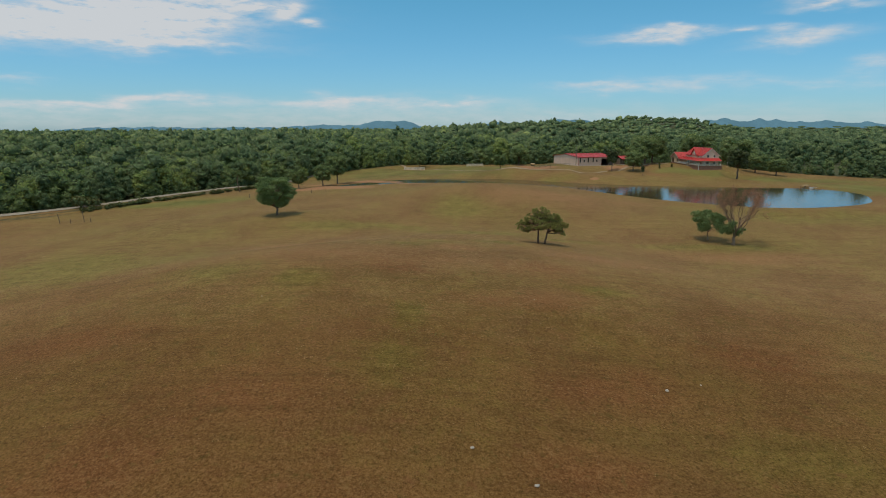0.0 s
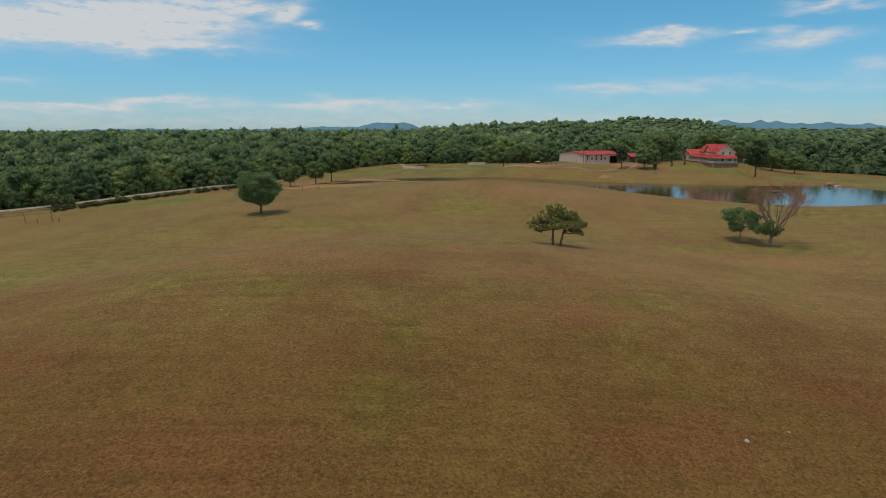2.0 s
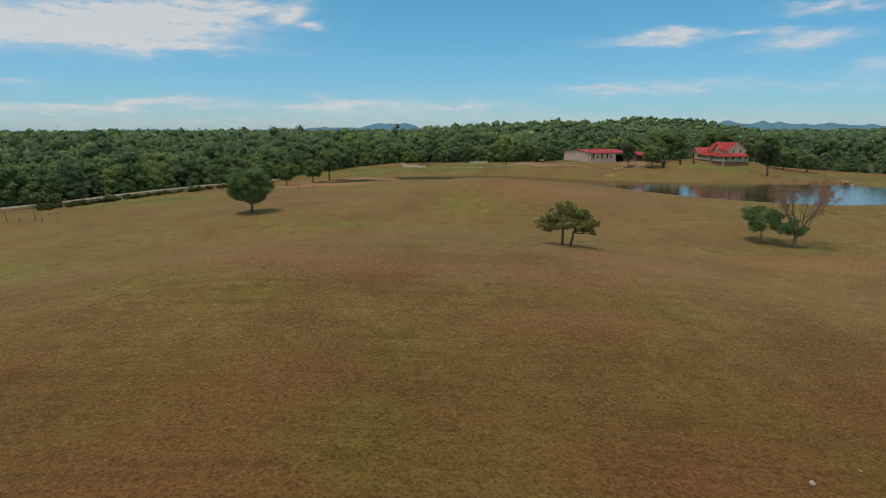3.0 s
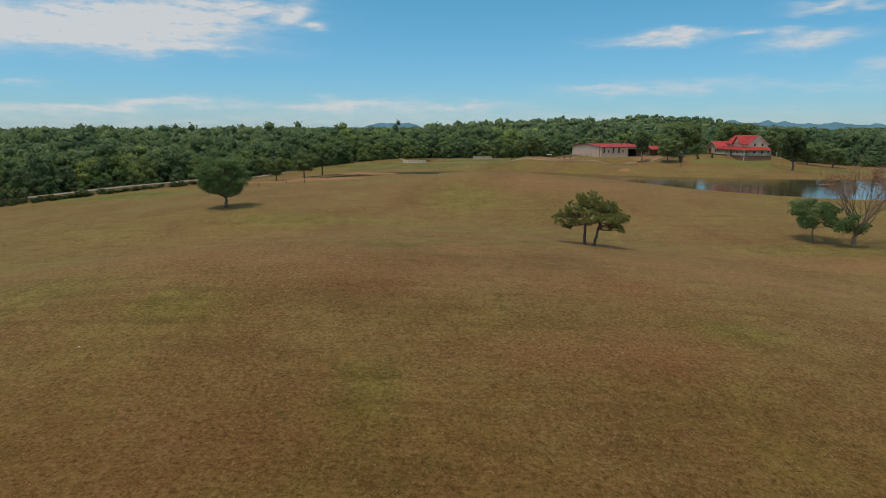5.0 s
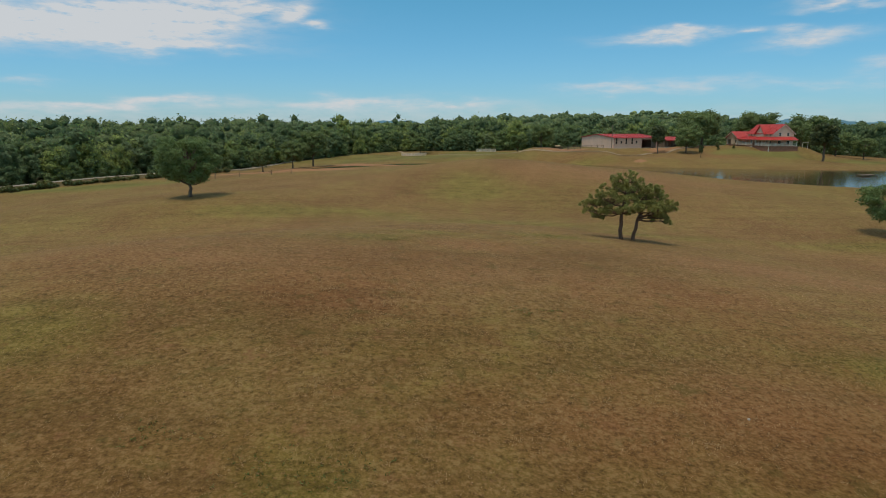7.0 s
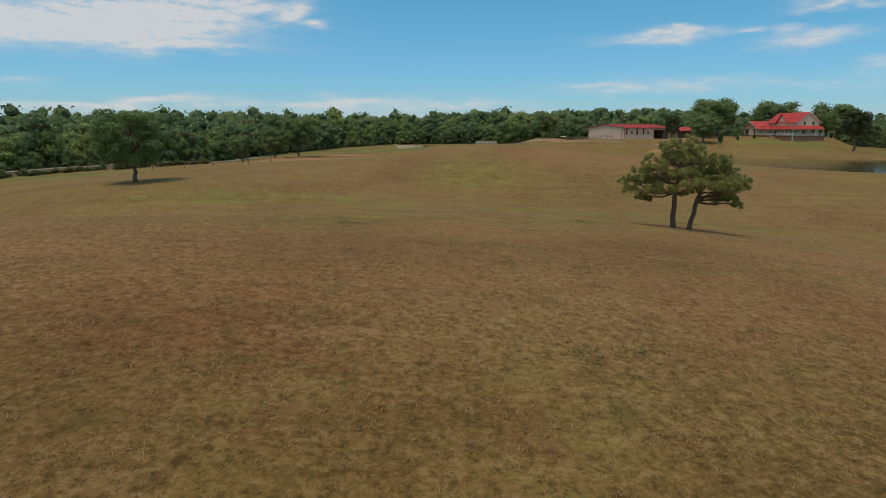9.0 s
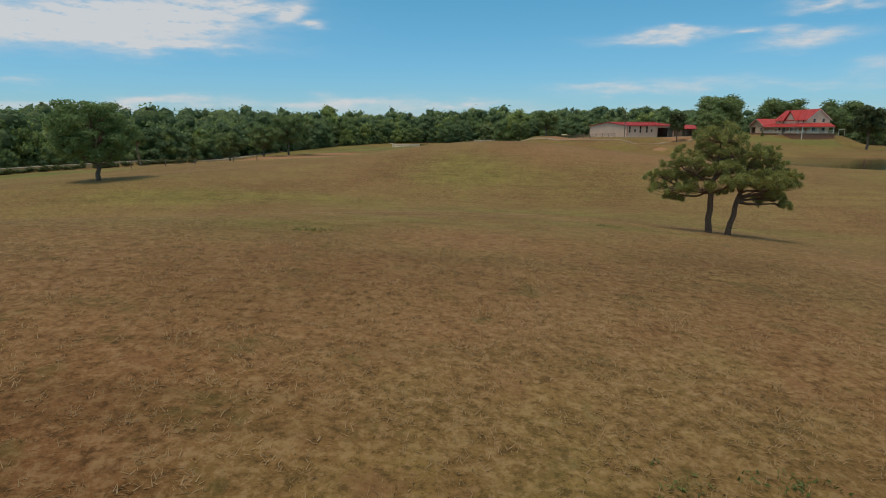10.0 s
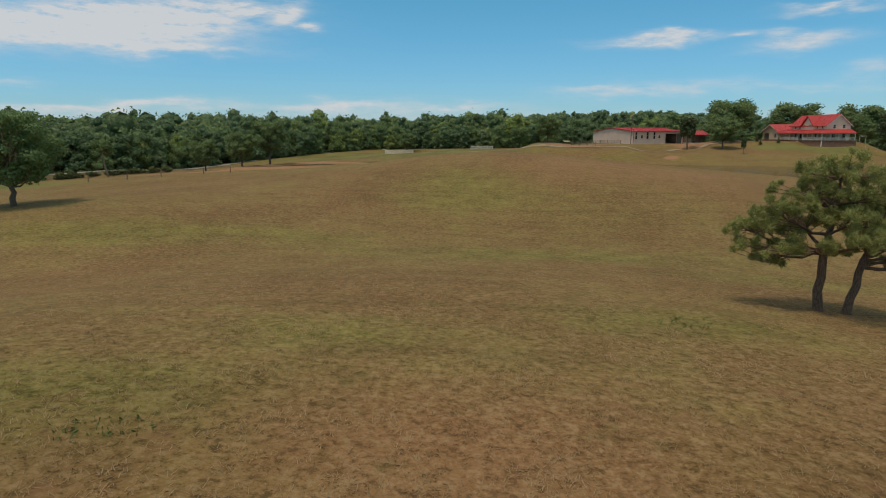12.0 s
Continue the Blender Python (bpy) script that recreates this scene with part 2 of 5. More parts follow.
BLEACHED = [(-2, 92, 36, 11), (2, 101, 8, 5), (28, 101, 24, 8), (32, 182, 50, 16), (60, 118, 28, 9), (-16, 91, 10, 5), (14, 76, 9, 5), (-30, 118, 16, 4)]
LAWN = [(-6, 318, 88, 48), (-92, 205, 30, 10), (110, 275, 18, 8), (168, 225, 24, 34), (160, 262, 40, 14), (122, 268, 16, 9)]
LUSH = [(-5, 56, 5, 7), (31, 44, 12, 6), (-68, 104, 30, 22), (-34, 84, 9, 8), (-20, 80, 5, 5), (22.5, 80, 6, 3), (-22, 141, 24, 6), (12, 136, 24, 6), (4, 170, 11, 22),
        (-6, 103, 5, 3), (10.5, 112, 7, 3.5), (25, 129, 15, 5), (-92, 208, 34, 18), (125, 162, 50, 12), (170, 215, 22, 30), (62, 128, 20, 6), (-2, 108, 5, 3), (-4, 68, 3, 6), (45, 265, 25, 8)]
SOIL = [(-46, 235, 24, 7), (-66, 240, 14, 6), (-14, 262, 20, 4), (90, 292, 16, 5), (-34, 263, 30, 6), (-20, 247, 16, 4), (67, 260, 2.6, 1.8), (-16, 343, 8, 3), (46, 294, 13, 9)]
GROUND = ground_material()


def water_material():
    k = Mat("pond_water")
    co = k.place()
    k.bump(k.noise(k.scaled(co, (1, 0.6, 1)), 0.9, 3.0), 0.07, 0.45)
    k.put(k.bsdf.inputs["IOR"], 1.33)
    return k.set(k.mix(k.ramp(k.noise(co, 0.05), 0.4, 0.6), (0.055, 0.040, 0.020), (0.075, 0.055, 0.028)), 0.07, 0, 0.5)


WATER = water_material()
TRACK = plain("dirt_track", (0.33, 0.235, 0.14), 0.95, vary=0.3, scale=0.5, bump=0.02)
GRAVEL = plain("gravel_track", (0.31, 0.255, 0.19), 0.95, vary=0.25, scale=0.6, bump=0.02)
SOILM = plain("weedy_clay_verge", (0.135, 0.098, 0.040), 0.95, vary=0.35, scale=0.8, bump=0.05)
OAK = foliage("oak_leaves", (0.119, 0.186, 0.070), (0.297, 0.381, 0.140), 0.5, 0.45)
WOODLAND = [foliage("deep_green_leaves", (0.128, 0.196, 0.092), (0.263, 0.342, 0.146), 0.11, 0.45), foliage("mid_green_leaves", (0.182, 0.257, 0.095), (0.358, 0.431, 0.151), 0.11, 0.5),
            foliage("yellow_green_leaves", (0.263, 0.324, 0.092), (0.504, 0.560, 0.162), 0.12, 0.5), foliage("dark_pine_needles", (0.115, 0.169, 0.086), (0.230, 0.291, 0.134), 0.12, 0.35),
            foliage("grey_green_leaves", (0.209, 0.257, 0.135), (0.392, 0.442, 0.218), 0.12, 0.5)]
FOREST_FLOOR = plain("leafy_forest_floor", (0.075, 0.078, 0.030), 0.95, vary=0.4, scale=0.25, bump=0.1)
WOODS = foliage("woodland_leaves", (0.115, 0.165, 0.060), (0.300, 0.355, 0.125), 0.085, 0.45)
PINE = foliage("pine_needles", (0.215, 0.216, 0.066), (0.510, 0.470, 0.150), 0.9, 0.45)
CEDAR = foliage("cedar_needles", (0.036, 0.046, 0.019), (0.115, 0.130, 0.048), 0.6, 0.2)
WEED = foliage("weed_leaves", (0.085, 0.095, 0.022), (0.17, 0.18, 0.045), 0.8)
HEDGE = foliage("hedge_leaves", (0.065, 0.066, 0.022), (0.185, 0.172, 0.055), 0.5)
RUST_LEAF = foliage("dying_reddish_leaves", (0.34, 0.145, 0.085), (0.58, 0.29, 0.18), 0.9, 0.4)
BARK = bark_material("grey_brown_bark", (0.17, 0.12, 0.085))
PINE_BARK = bark_material("pine_bark", (0.17, 0.10, 0.065))
BARE_BARK = bark_material("weathered_branch_bark", (0.27, 0.18, 0.12))


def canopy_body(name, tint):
    """The closed inner mass of a crown: leafy speckle and relief, toned for the shade inside."""
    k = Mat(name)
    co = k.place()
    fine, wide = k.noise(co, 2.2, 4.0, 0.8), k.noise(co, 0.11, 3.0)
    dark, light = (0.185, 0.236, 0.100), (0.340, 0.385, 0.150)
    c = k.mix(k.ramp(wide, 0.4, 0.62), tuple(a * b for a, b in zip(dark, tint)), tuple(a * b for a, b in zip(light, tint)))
    # dark speckle in the relief's hollows: shade between leaves, put into the colour
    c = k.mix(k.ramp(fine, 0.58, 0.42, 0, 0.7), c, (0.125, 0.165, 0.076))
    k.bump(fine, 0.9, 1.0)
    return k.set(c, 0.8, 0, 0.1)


BODIES = [canopy_body("shaded_inner_foliage", (0.85, 0.86, 0.88)), canopy_body("shaded_inner_dark_foliage", (0.62, 0.68, 0.76)), canopy_body("shaded_inner_yellow_foliage", (1.15, 1.1, 0.9))]
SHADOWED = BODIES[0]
# blue base colour carries the distance haze over the wooded ridges
RANGE = plain("hazed_wooded_range", (0.120, 0.232, 0.295), 1.0, vary=0.12, scale=0.004, bump=0.0, spec=0.0)


# ---- mesh helpers ----
def mesh_np(name, verts, faces, mats, index=None, smooth=False):
    """A mesh from arrays; faces: an (n, k) array."""
    verts, faces = np.asarray(verts, np.float32), np.asarray(faces, np.int32)
    me = bpy.data.meshes.new(name)
    n, k = faces.shape
    me.vertices.add(len(verts))
    me.vertices.foreach_set("co", verts.ravel())
    me.loops.add(n * k)
    me.loops.foreach_set("vertex_index", faces.ravel())
    me.polygons.add(n)
    me.polygons.foreach_set("loop_start", np.arange(0, n * k, k, dtype=np.int32))
    for m in mats if isinstance(mats, (list, tuple)) else [mats]:
        me.materials.append(m)
    if index is not None:
        me.polygons.foreach_set("material_index", np.asarray(index, np.int32))
    me.polygons.foreach_set("use_smooth", np.broadcast_to(smooth, n).copy())
    me.update(calc_edges=True)
    return me


def part(name, bm, material, parent, label=""):
    """Links a bmesh (or a ready mesh) as one mesh object under a thing or a part."""
    if isinstance(bm, bpy.types.Mesh):
        me = bm
    else:
        me = bpy.data.meshes.new(name)
        bmesh.ops.recalc_face_normals(bm, faces=bm.faces)
        bm.to_mesh(me)
        bm.free()
        me.materials.append(material)
    ob = new(name, me)
    ob.parent = parent
    return tagged(ob, label)


def thing(name, m, label, category, group=""):
    ob = new(name)
    ob.empty_display_size = 0.3
    ob.matrix_basis = m
    return tagged(ob, label, category, group)


def add_box(bm, lo, hi, bevel=0.0, turn=None):
    """A box between two corners, with softened edges."""
    lo, hi = Vector(lo), Vector(hi)
    m = Matrix.Translation((lo + hi) / 2) @ (turn or Matrix()) @ Matrix.Diagonal((*(hi - lo), 1))
    got = bmesh.ops.create_cube(bm, size=1, matrix=m)["verts"]
    if bevel:
        edges = list({e for v in got for e in v.link_edges})
        bmesh.ops.bevel(bm, geom=edges, offset=bevel, segments=1, affect="EDGES")
    return bm


def box(lo, hi, bevel=0.0, turn=None):
    return add_box(bmesh.new(), lo, hi, bevel, turn)


def prism(outline, depth, m=None):
    """An outline in x, z, pushed back along +y by depth."""
    bm = bmesh.new()
    front = [bm.verts.new((x, 0, z)) for x, z in outline]
    back = [bm.verts.new((x, depth, z)) for x, z in outline]
    bm.faces.new(front)
    bm.faces.new(back[::-1])
    for i in range(len(front)):
        j = (i + 1) % len(front)
        bm.faces.new((front[j], front[i], back[i], back[j]))
    if m is not None:
        bmesh.ops.transform(bm, matrix=m, verts=bm.verts)
    return bm


def slab(points, thick):
    """A flat slab under a polygon of 3D points."""
    bm = bmesh.new()
    top = [bm.verts.new(p) for p in points]
    n = (Vector(points[1]) - Vector(points[0])).cross(Vector(points[2]) - Vector(points[0])).normalized()
    n = n if n.z > 0 else -n
    low = [bm.verts.new(Vector(p) - n * thick) for p in points]
    bm.faces.new(top)
    bm.faces.new(low[::-1])
    for i in range(len(top)):
        j = (i + 1) % len(top)
        bm.faces.new((top[j], top[i], low[i], low[j]))
    return bm


def tube_arrays(points, radii, sides=7):
    """Vertices and quads of a tapered tube along points."""
    P = np.asarray(points, float)
    V, F = [], []
    for i, (p, r) in enumerate(zip(P, radii)):
        d = P[min(i + 1, len(P) - 1)] - P[max(i - 1, 0)]
        d = d / (np.linalg.norm(d) + 1e-9)
        a = np.cross(d, (0.3, 0.9, 0.2) if abs(d[1]) < 0.9 else (1, 0, 0))
        a /= np.linalg.norm(a)
        b = np.cross(d, a)
        ang = np.arange(sides) * 2 * np.pi / sides
        V.append(p + r * (np.cos(ang)[:, None] * a + np.sin(ang)[:, None] * b))
        if i:
            o, q = (i - 1) * sides, i * sides
            F += [(o + s, o + (s + 1) % sides, q + (s + 1) % sides, q + s) for s in range(sides)]
    return np.concatenate(V), np.array(F)


def joined(pieces):
    """One pair of arrays from several (vertices, faces)."""
    V, F, n = [], [], 0
    for v, f in pieces:
        V.append(v)
        F.append(np.asarray(f) + n)
        n += len(v)
    return np.concatenate(V), np.concatenate(F)


def bent(a, b, rng, steps=5, sag=0.12):
    """Points of a bowed, uneven limb from a to b."""
    a, b = np.asarray(a, float), np.asarray(b, float)
    t = np.linspace(0, 1, steps)[:, None]
    bow = rng.normal(0, 1, 3) * sag * np.linalg.norm(b - a)
    p = a + (b - a) * t + np.sin(t * np.pi) * bow * 0.5
    p[1:-1] += rng.normal(0, 0.02 * np.linalg.norm(b - a), (steps - 2, 3))
    return p


def leaves(blobs, count, size, rng, spread=0.75, inner=0.35, flat=1.0, stray=0.08, tri=False):
    """Small quads in and on ellipsoid clumps (x, y, z, rx, ry, rz); their faces look outward, unevenly."""
    B = np.asarray(blobs, float)
    area = (B[:, 3] * B[:, 4] + B[:, 3] * B[:, 5] + B[:, 4] * B[:, 5])
    pick = rng.choice(len(B), count, p=area / area.sum())
    d = rng.normal(0, 1, (count, 3))
    d /= np.linalg.norm(d, axis=1, keepdims=True)
    d[:, 2] = np.where(rng.random(count) < 0.35, np.abs(d[:, 2]), d[:, 2])
    rad = 1 - inner * rng.random(count) ** 1.6 + rng.normal(0, stray, count)
    bump = 1 + 0.16 * np.sin(d[:, 0] * 5 + pick) * np.cos(d[:, 1] * 6 + pick * 2) + 0.08 * np.sin(d[:, 2] * 11 + pick)
    c = B[pick, :3] + d * B[pick, 3:] * (rad * bump)[:, None]
    n = d + rng.normal(0, spread, (count, 3))
    n[:, 2] += 0.25
    n /= np.linalg.norm(n, axis=1, keepdims=True)
    u = np.cross(n, rng.normal(0, 1, (count, 3)))
    u /= np.linalg.norm(u, axis=1, keepdims=True)
    w = np.cross(n, u)
    s = size * rng.uniform(0.6, 1.4, count)[:, None]
    k = rng.uniform(0.5, 0.95, count)[:, None] * flat
    if tri:
        return np.stack([c - u * s, c + w * s * k * 1.5, c + u * s], 1).reshape(-1, 3), np.arange(count * 3).reshape(-1, 3)
    V = np.stack([c - u * s, c - w * s * k, c + u * s, c + w * s * k], 1).reshape(-1, 3)
    return V, np.arange(count * 4).reshape(-1, 4)


def cores(blobs, scale=0.72, sides=7, rings=5):
    """Closed dark bodies inside the clumps, which stop the light."""
    out = []
    for x, y, z, a, b, c in blobs:
        th = np.linspace(0, np.pi, rings)
        ph = np.arange(sides) * 2 * np.pi / sides
        T, P = np.meshgrid(th, ph, indexing="ij")
        V = np.stack([np.sin(T) * np.cos(P), np.sin(T) * np.sin(P), np.cos(T)], -1).reshape(-1, 3) * (a, b, c) * np.array(scale) + (x, y, z)
        F = [(i * sides + j, (i + 1) * sides + j, (i + 1) * sides + (j + 1) % sides, i * sides + (j + 1) % sides) for i in range(rings - 1) for j in range(sides)]
        out.append((V, F))
    return joined(out)


# ---- the lie of the land ----
# forest edge: y of the tree line at x
EDGE_X = [-500, -330, -220, -160, -134, -122, -108, -89, -70, -48, -30, -12, 20, 50, 110, 150, 172, 195, 240, 320, 520]
EDGE_Y = [-60, 36, 122, 176, 203, 214, 239, 276, 317, 342, 364, 364, 364, 356, 352, 338, 308, 286, 262, 225, 150]
POND_LEVEL = -0.55
HILLS = [
    (74, 168, 17, 0.3),
    (0, 0, 70, -3.42), (-60, 30, 60, -4.47), (60, 30, 60, -2.75), (0, 60, 40, 2.01),
    (0, 95, 35, 1.18), (30, 125, 40, 0.06), (70, 125, 40, -2.05), (110, 150, 45, -0.58),
    (-50, 150, 50, 0.71), (10, 165, 40, 0.23), (-75, 250, 40, -0.94), (10, 195, 30, 4.24),
    (45, 208, 30, 1.06), (-45, 225, 45, 0.39), (-110, 150, 60, -2.79), (-130, 215, 50, -1.23),
    (-180, 260, 80, -4.46), (-180, 100, 80, -6.37), (115, 200, 60, -0.85), (160, 190, 60, 2.16),
    (200, 150, 80, -3.48), (90, 60, 70, -1.62), (75, 300, 42, 3.44), (122, 297, 28, 4.08),
    (120, 275, 20, 1.00), (35, 280, 36, 1.57), (-17, 330, 70, 0.03), (-80, 300, 50, -2.46),
    (195, 290, 70, -0.62), (0, 400, 90, 0.86), (150, 400, 90, 3.04), (-150, 400, 90, -0.93),
]
# the near hilltop, in mounds of one size (x, y, rise)
DOME_R = 24
DOME = [
    (-40, 48, 1.84), (-20, 48, 2.09), (0, 48, 1.04), (20, 48, -0.74), (40, 48, 0.43), (-60, 68, 0.34), (-40, 68, 0.36),
    (-20, 68, -0.91), (0, 68, 0.66), (20, 68, -0.41), (40, 68, 0.36), (-60, 88, 0.36), (-40, 88, 1.65), (-20, 88, 2.53),
    (0, 88, -0.66), (20, 88, 0.95), (40, 88, 0.72), (-20, 108, 0.81), (0, 108, 0.87), (20, 108, 0.37), (40, 108, -0.85),
    (60, 108, 0.25), (-40, 128, -1.65), (-20, 128, -1.39), (0, 128, 0.45), (40, 128, -0.48), (-60, 148, 0.51), (-40, 148, 1.11),
    (-20, 148, 1.12), (0, 148, -1.45), (20, 148, -1.66), (-40, 168, -0.26), (20, 168, 0.41),
]
FAR_HILLS = [(-1500, 1900, 700, -9), (1700, 2500, 800, 22), (430, 1260, 180, 35), (185, 980, 175, 21.5), (-250, 1500, 400, 4), (900, 1500, 300, 6), (-900, 1300, 400, 3), (0, 2600, 900, 6)]
SHORE = [(147, 202), (138, 187), (120, 177), (102, 174), (88, 180), (72, 196), (55, 222), (38, 238), (20, 251), (0, 256), (-22, 254), (-43, 240),
         (-45, 245), (-26, 270), (-4, 280), (23, 280), (42, 270), (62, 254), (80, 247), (101, 240), (124, 237), (142, 236), (152, 226), (152, 212)]
PADS = [(74, 314, 17, 27, 4.25), (124, 296, 15, 25, 5.2), (121, 276, 5, 13, 3.8), (38, 297, 2, 12, 4.8), (134, 266, 3, 10, 0.0), (81, 285, 2, 9, 2.4), (70, 274, 6, 12, 2.2), (-17, 344, 7, 22, -0.7)]


def smooth_loop(points, rounds=3):
    p = np.array(points, float)
    for _ in range(rounds):
        q = np.roll(p, -1, 0)
        p = np.stack([0.75 * p + 0.25 * q, 0.25 * p + 0.75 * q], 1).reshape(-1, 2)
    return p


SHORE_LINE = smooth_loop(SHORE)


def shore_distance(x, y):
    """Distance from the pond's edge, negative over the water."""
    x, y = np.atleast_1d(np.asarray(x, float)), np.atleast_1d(np.asarray(y, float))
    out = np.full(x.shape, 1e3)
    near = (x > -110) & (x < 220) & (y > 110) & (y < 330)
    px, py = x[near], y[near]
    best, inside = np.full(px.shape, 1e9), np.zeros(px.shape, bool)
    for (ax, ay), (bx, by) in zip(SHORE_LINE, np.roll(SHORE_LINE, -1, 0)):
        ex, ey = bx - ax, by - ay
        t = np.clip(((px - ax) * ex + (py - ay) * ey) / (ex * ex + ey * ey + 1e-9), 0, 1)
        best = np.minimum(best, np.hypot(px - ax - t * ex, py - ay - t * ey))
        inside ^= ((ay > py) != (by > py)) & (px < (bx - ax) * (py - ay) / (by - ay + 1e-12) + ax)
    islet = 3.0 * (1 - np.hypot((px + 25) / 8, (py - 262) / 4))
    out[near] = np.maximum(np.where(inside, -best, best), islet)
    return out


ROAD = [(-330, 20), (-220, 105), (-160, 160), (-132, 192), (-121, 204), (-106, 228), (-86, 267), (-78, 300), (-64, 345), (-40, 390), (-30, 440)]


def road_distance(x, y):
    """Distance from the middle of the gravel road."""
    best = np.full(np.broadcast(x, y).shape, 1e3)
    near = (np.asarray(x) < -50) & (np.asarray(y) < 420)
    px, py = x[near], y[near]
    b = np.full(px.shape, 1e3)
    for (ax, ay), (bx, by) in zip(ROAD, ROAD[1:]):
        ex, ey = bx - ax, by - ay
        t = np.clip(((px - ax) * ex + (py - ay) * ey) / (ex * ex + ey * ey), 0, 1)
        b = np.minimum(b, np.hypot(px - ax - t * ex, py - ay - t * ey))
    best[near] = b
    return best


def step01(v):
    v = np.clip(v, 0, 1)
    return v * v * (3 - 2 * v)


def height(x, y):
    x, y = np.atleast_1d(np.asarray(x, float)), np.atleast_1d(np.asarray(y, float))
    z = np.zeros(np.broadcast(x, y).shape)
    for cx, cy, r, h in HILLS + FAR_HILLS + [(a, b, DOME_R, c) for a, b, c in DOME]:
        z = z + h * np.exp(-((x - cx) ** 2 + (y - cy) ** 2) / r**2)
    far = np.hypot(x, y)
    z = z + 4.0 * step01((far - 320) / 900) * (y > 0) + 0.12 * np.sin(x / 9 + np.sin(y / 13)) * np.cos(y / 11) + 0.9 * np.sin(x / 83 + 1) * np.sin(y / 71) * step01((far - 330) / 200)
    # the road runs on a low bank
    z = z + 1.25 * (1 - step01((road_distance(x, y) - 3.4) / 3.2)) * (1 - step01((y - 255) / 35))
    for cx, cy, r0, r1, level in PADS:
        w = 1 - step01((np.hypot(x - cx, y - cy) - r0) / (r1 - r0))
        z = z * (1 - w) + level * w
    d = shore_distance(x, y)
    bank = np.where(d > 0, POND_LEVEL + 0.13 * d, POND_LEVEL + 0.22 * np.maximum(d, -7))
    w = np.where(d > 0, 1 - step01(d / 13), 1.0)
    return z * (1 - w) + bank * w


def ground_z(x, y):
    return float(height(x, y)[0])


def sheet():
    """The ground: one sheet, fine near the pasture and coarse towards the horizon."""
    def lines(lo, hi, step, far_lo, far_hi):
        mid = list(np.arange(lo, hi + 0.1, step))
        s, a = step, mid[0]
        while a > far_lo:
            s *= 1.18
            a -= s
            mid.insert(0, a)
        s, a = step, mid[-1]
        while a < far_hi:
            s *= 1.18
            a += s
            mid.append(a)
        return np.array(mid)

    xs, ys = lines(-190, 230, 2.5, -4300, 4300), lines(-20, 400, 2.5, -1500, 4300)
    X, Y = np.meshgrid(xs, ys)
    Z = height(X.ravel(), Y.ravel())
    V = np.stack([X.ravel(), Y.ravel(), Z], 1)
    n, m = len(xs), len(ys)
    i, j = np.meshgrid(np.arange(n - 1), np.arange(m - 1))
    a = (j * n + i).ravel()
    F = np.stack([a, a + 1, a + n + 1, a + n], 1)
    cx, cy = V[F, 0].mean(1), V[F, 1].mean(1)
    wooded = cy > np.interp(cx, EDGE_X, EDGE_Y) + 1.0
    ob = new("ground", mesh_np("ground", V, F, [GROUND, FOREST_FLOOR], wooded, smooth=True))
    return tagged(ob, "rolling pasture of dry brown and green grass", "ground", kind="structure")


sheet()
water_bm = bmesh.new()
water_bm.faces.new([water_bm.verts.new((x, y, POND_LEVEL)) for x, y in SHORE_LINE])
water = part("water", water_bm, WATER, None)
tagged(water, "still brown pond water mirroring sky and trees", "pond", kind="structure")


def strip(name, points, width, material, label, lift=0.05, kind="structure", category="road", crown=0.0):
    """A track that follows the ground."""
    p = np.array(points, float)
    for _ in range(3):
        p = np.concatenate([p[:1], np.stack([0.75 * p[:-1] + 0.25 * p[1:], 0.25 * p[:-1] + 0.75 * p[1:]], 1).reshape(-1, 2), p[-1:]])
    d = np.gradient(p, axis=0)
    d /= np.linalg.norm(d, axis=1, keepdims=True)
    s = np.stack([-d[:, 1], d[:, 0]], 1)
    wob = 1 + 0.08 * np.sin(np.arange(len(p)) * 1.7)
    rows, cols = [], np.linspace(-0.5, 0.5, 5)
    for c in cols:
        q = p + s * (c * width * wob)[:, None]
        rows.append(np.c_[q, height(q[:, 0], q[:, 1]) + lift + crown * (0.25 - c * c)])
    V = np.stack(rows, 1).reshape(-1, 3)
    k = len(cols)
    F = [(i * k + j, i * k + j + 1, (i + 1) * k + j + 1, (i + 1) * k + j) for i in range(len(p) - 1) for j in range(k - 1)]
    return tagged(new(name, mesh_np(name, V, F, material, smooth=True)), label, category, kind=kind)


strip("road", ROAD, 6.0, GRAVEL, "pale gravel country road along the woods", 0.08, crown=0.3)
strip("verge", [(-150, 160), (-128.5, 187), (-116, 201), (-101, 226), (-81, 265), (-73, 296)], 3.0, SOILM, "bare reddish verge below the roadside hedge", 0.04, category="verge")
strip("road", [(-34, 392), (-24, 362), (-19, 345), (0, 322), (15, 303), (34, 291), (52, 281), (70, 277), (88, 287), (104, 296), (114, 303)], 1.9, TRACK, "pale dirt farm track past the barn", 0.12, crown=0.2)


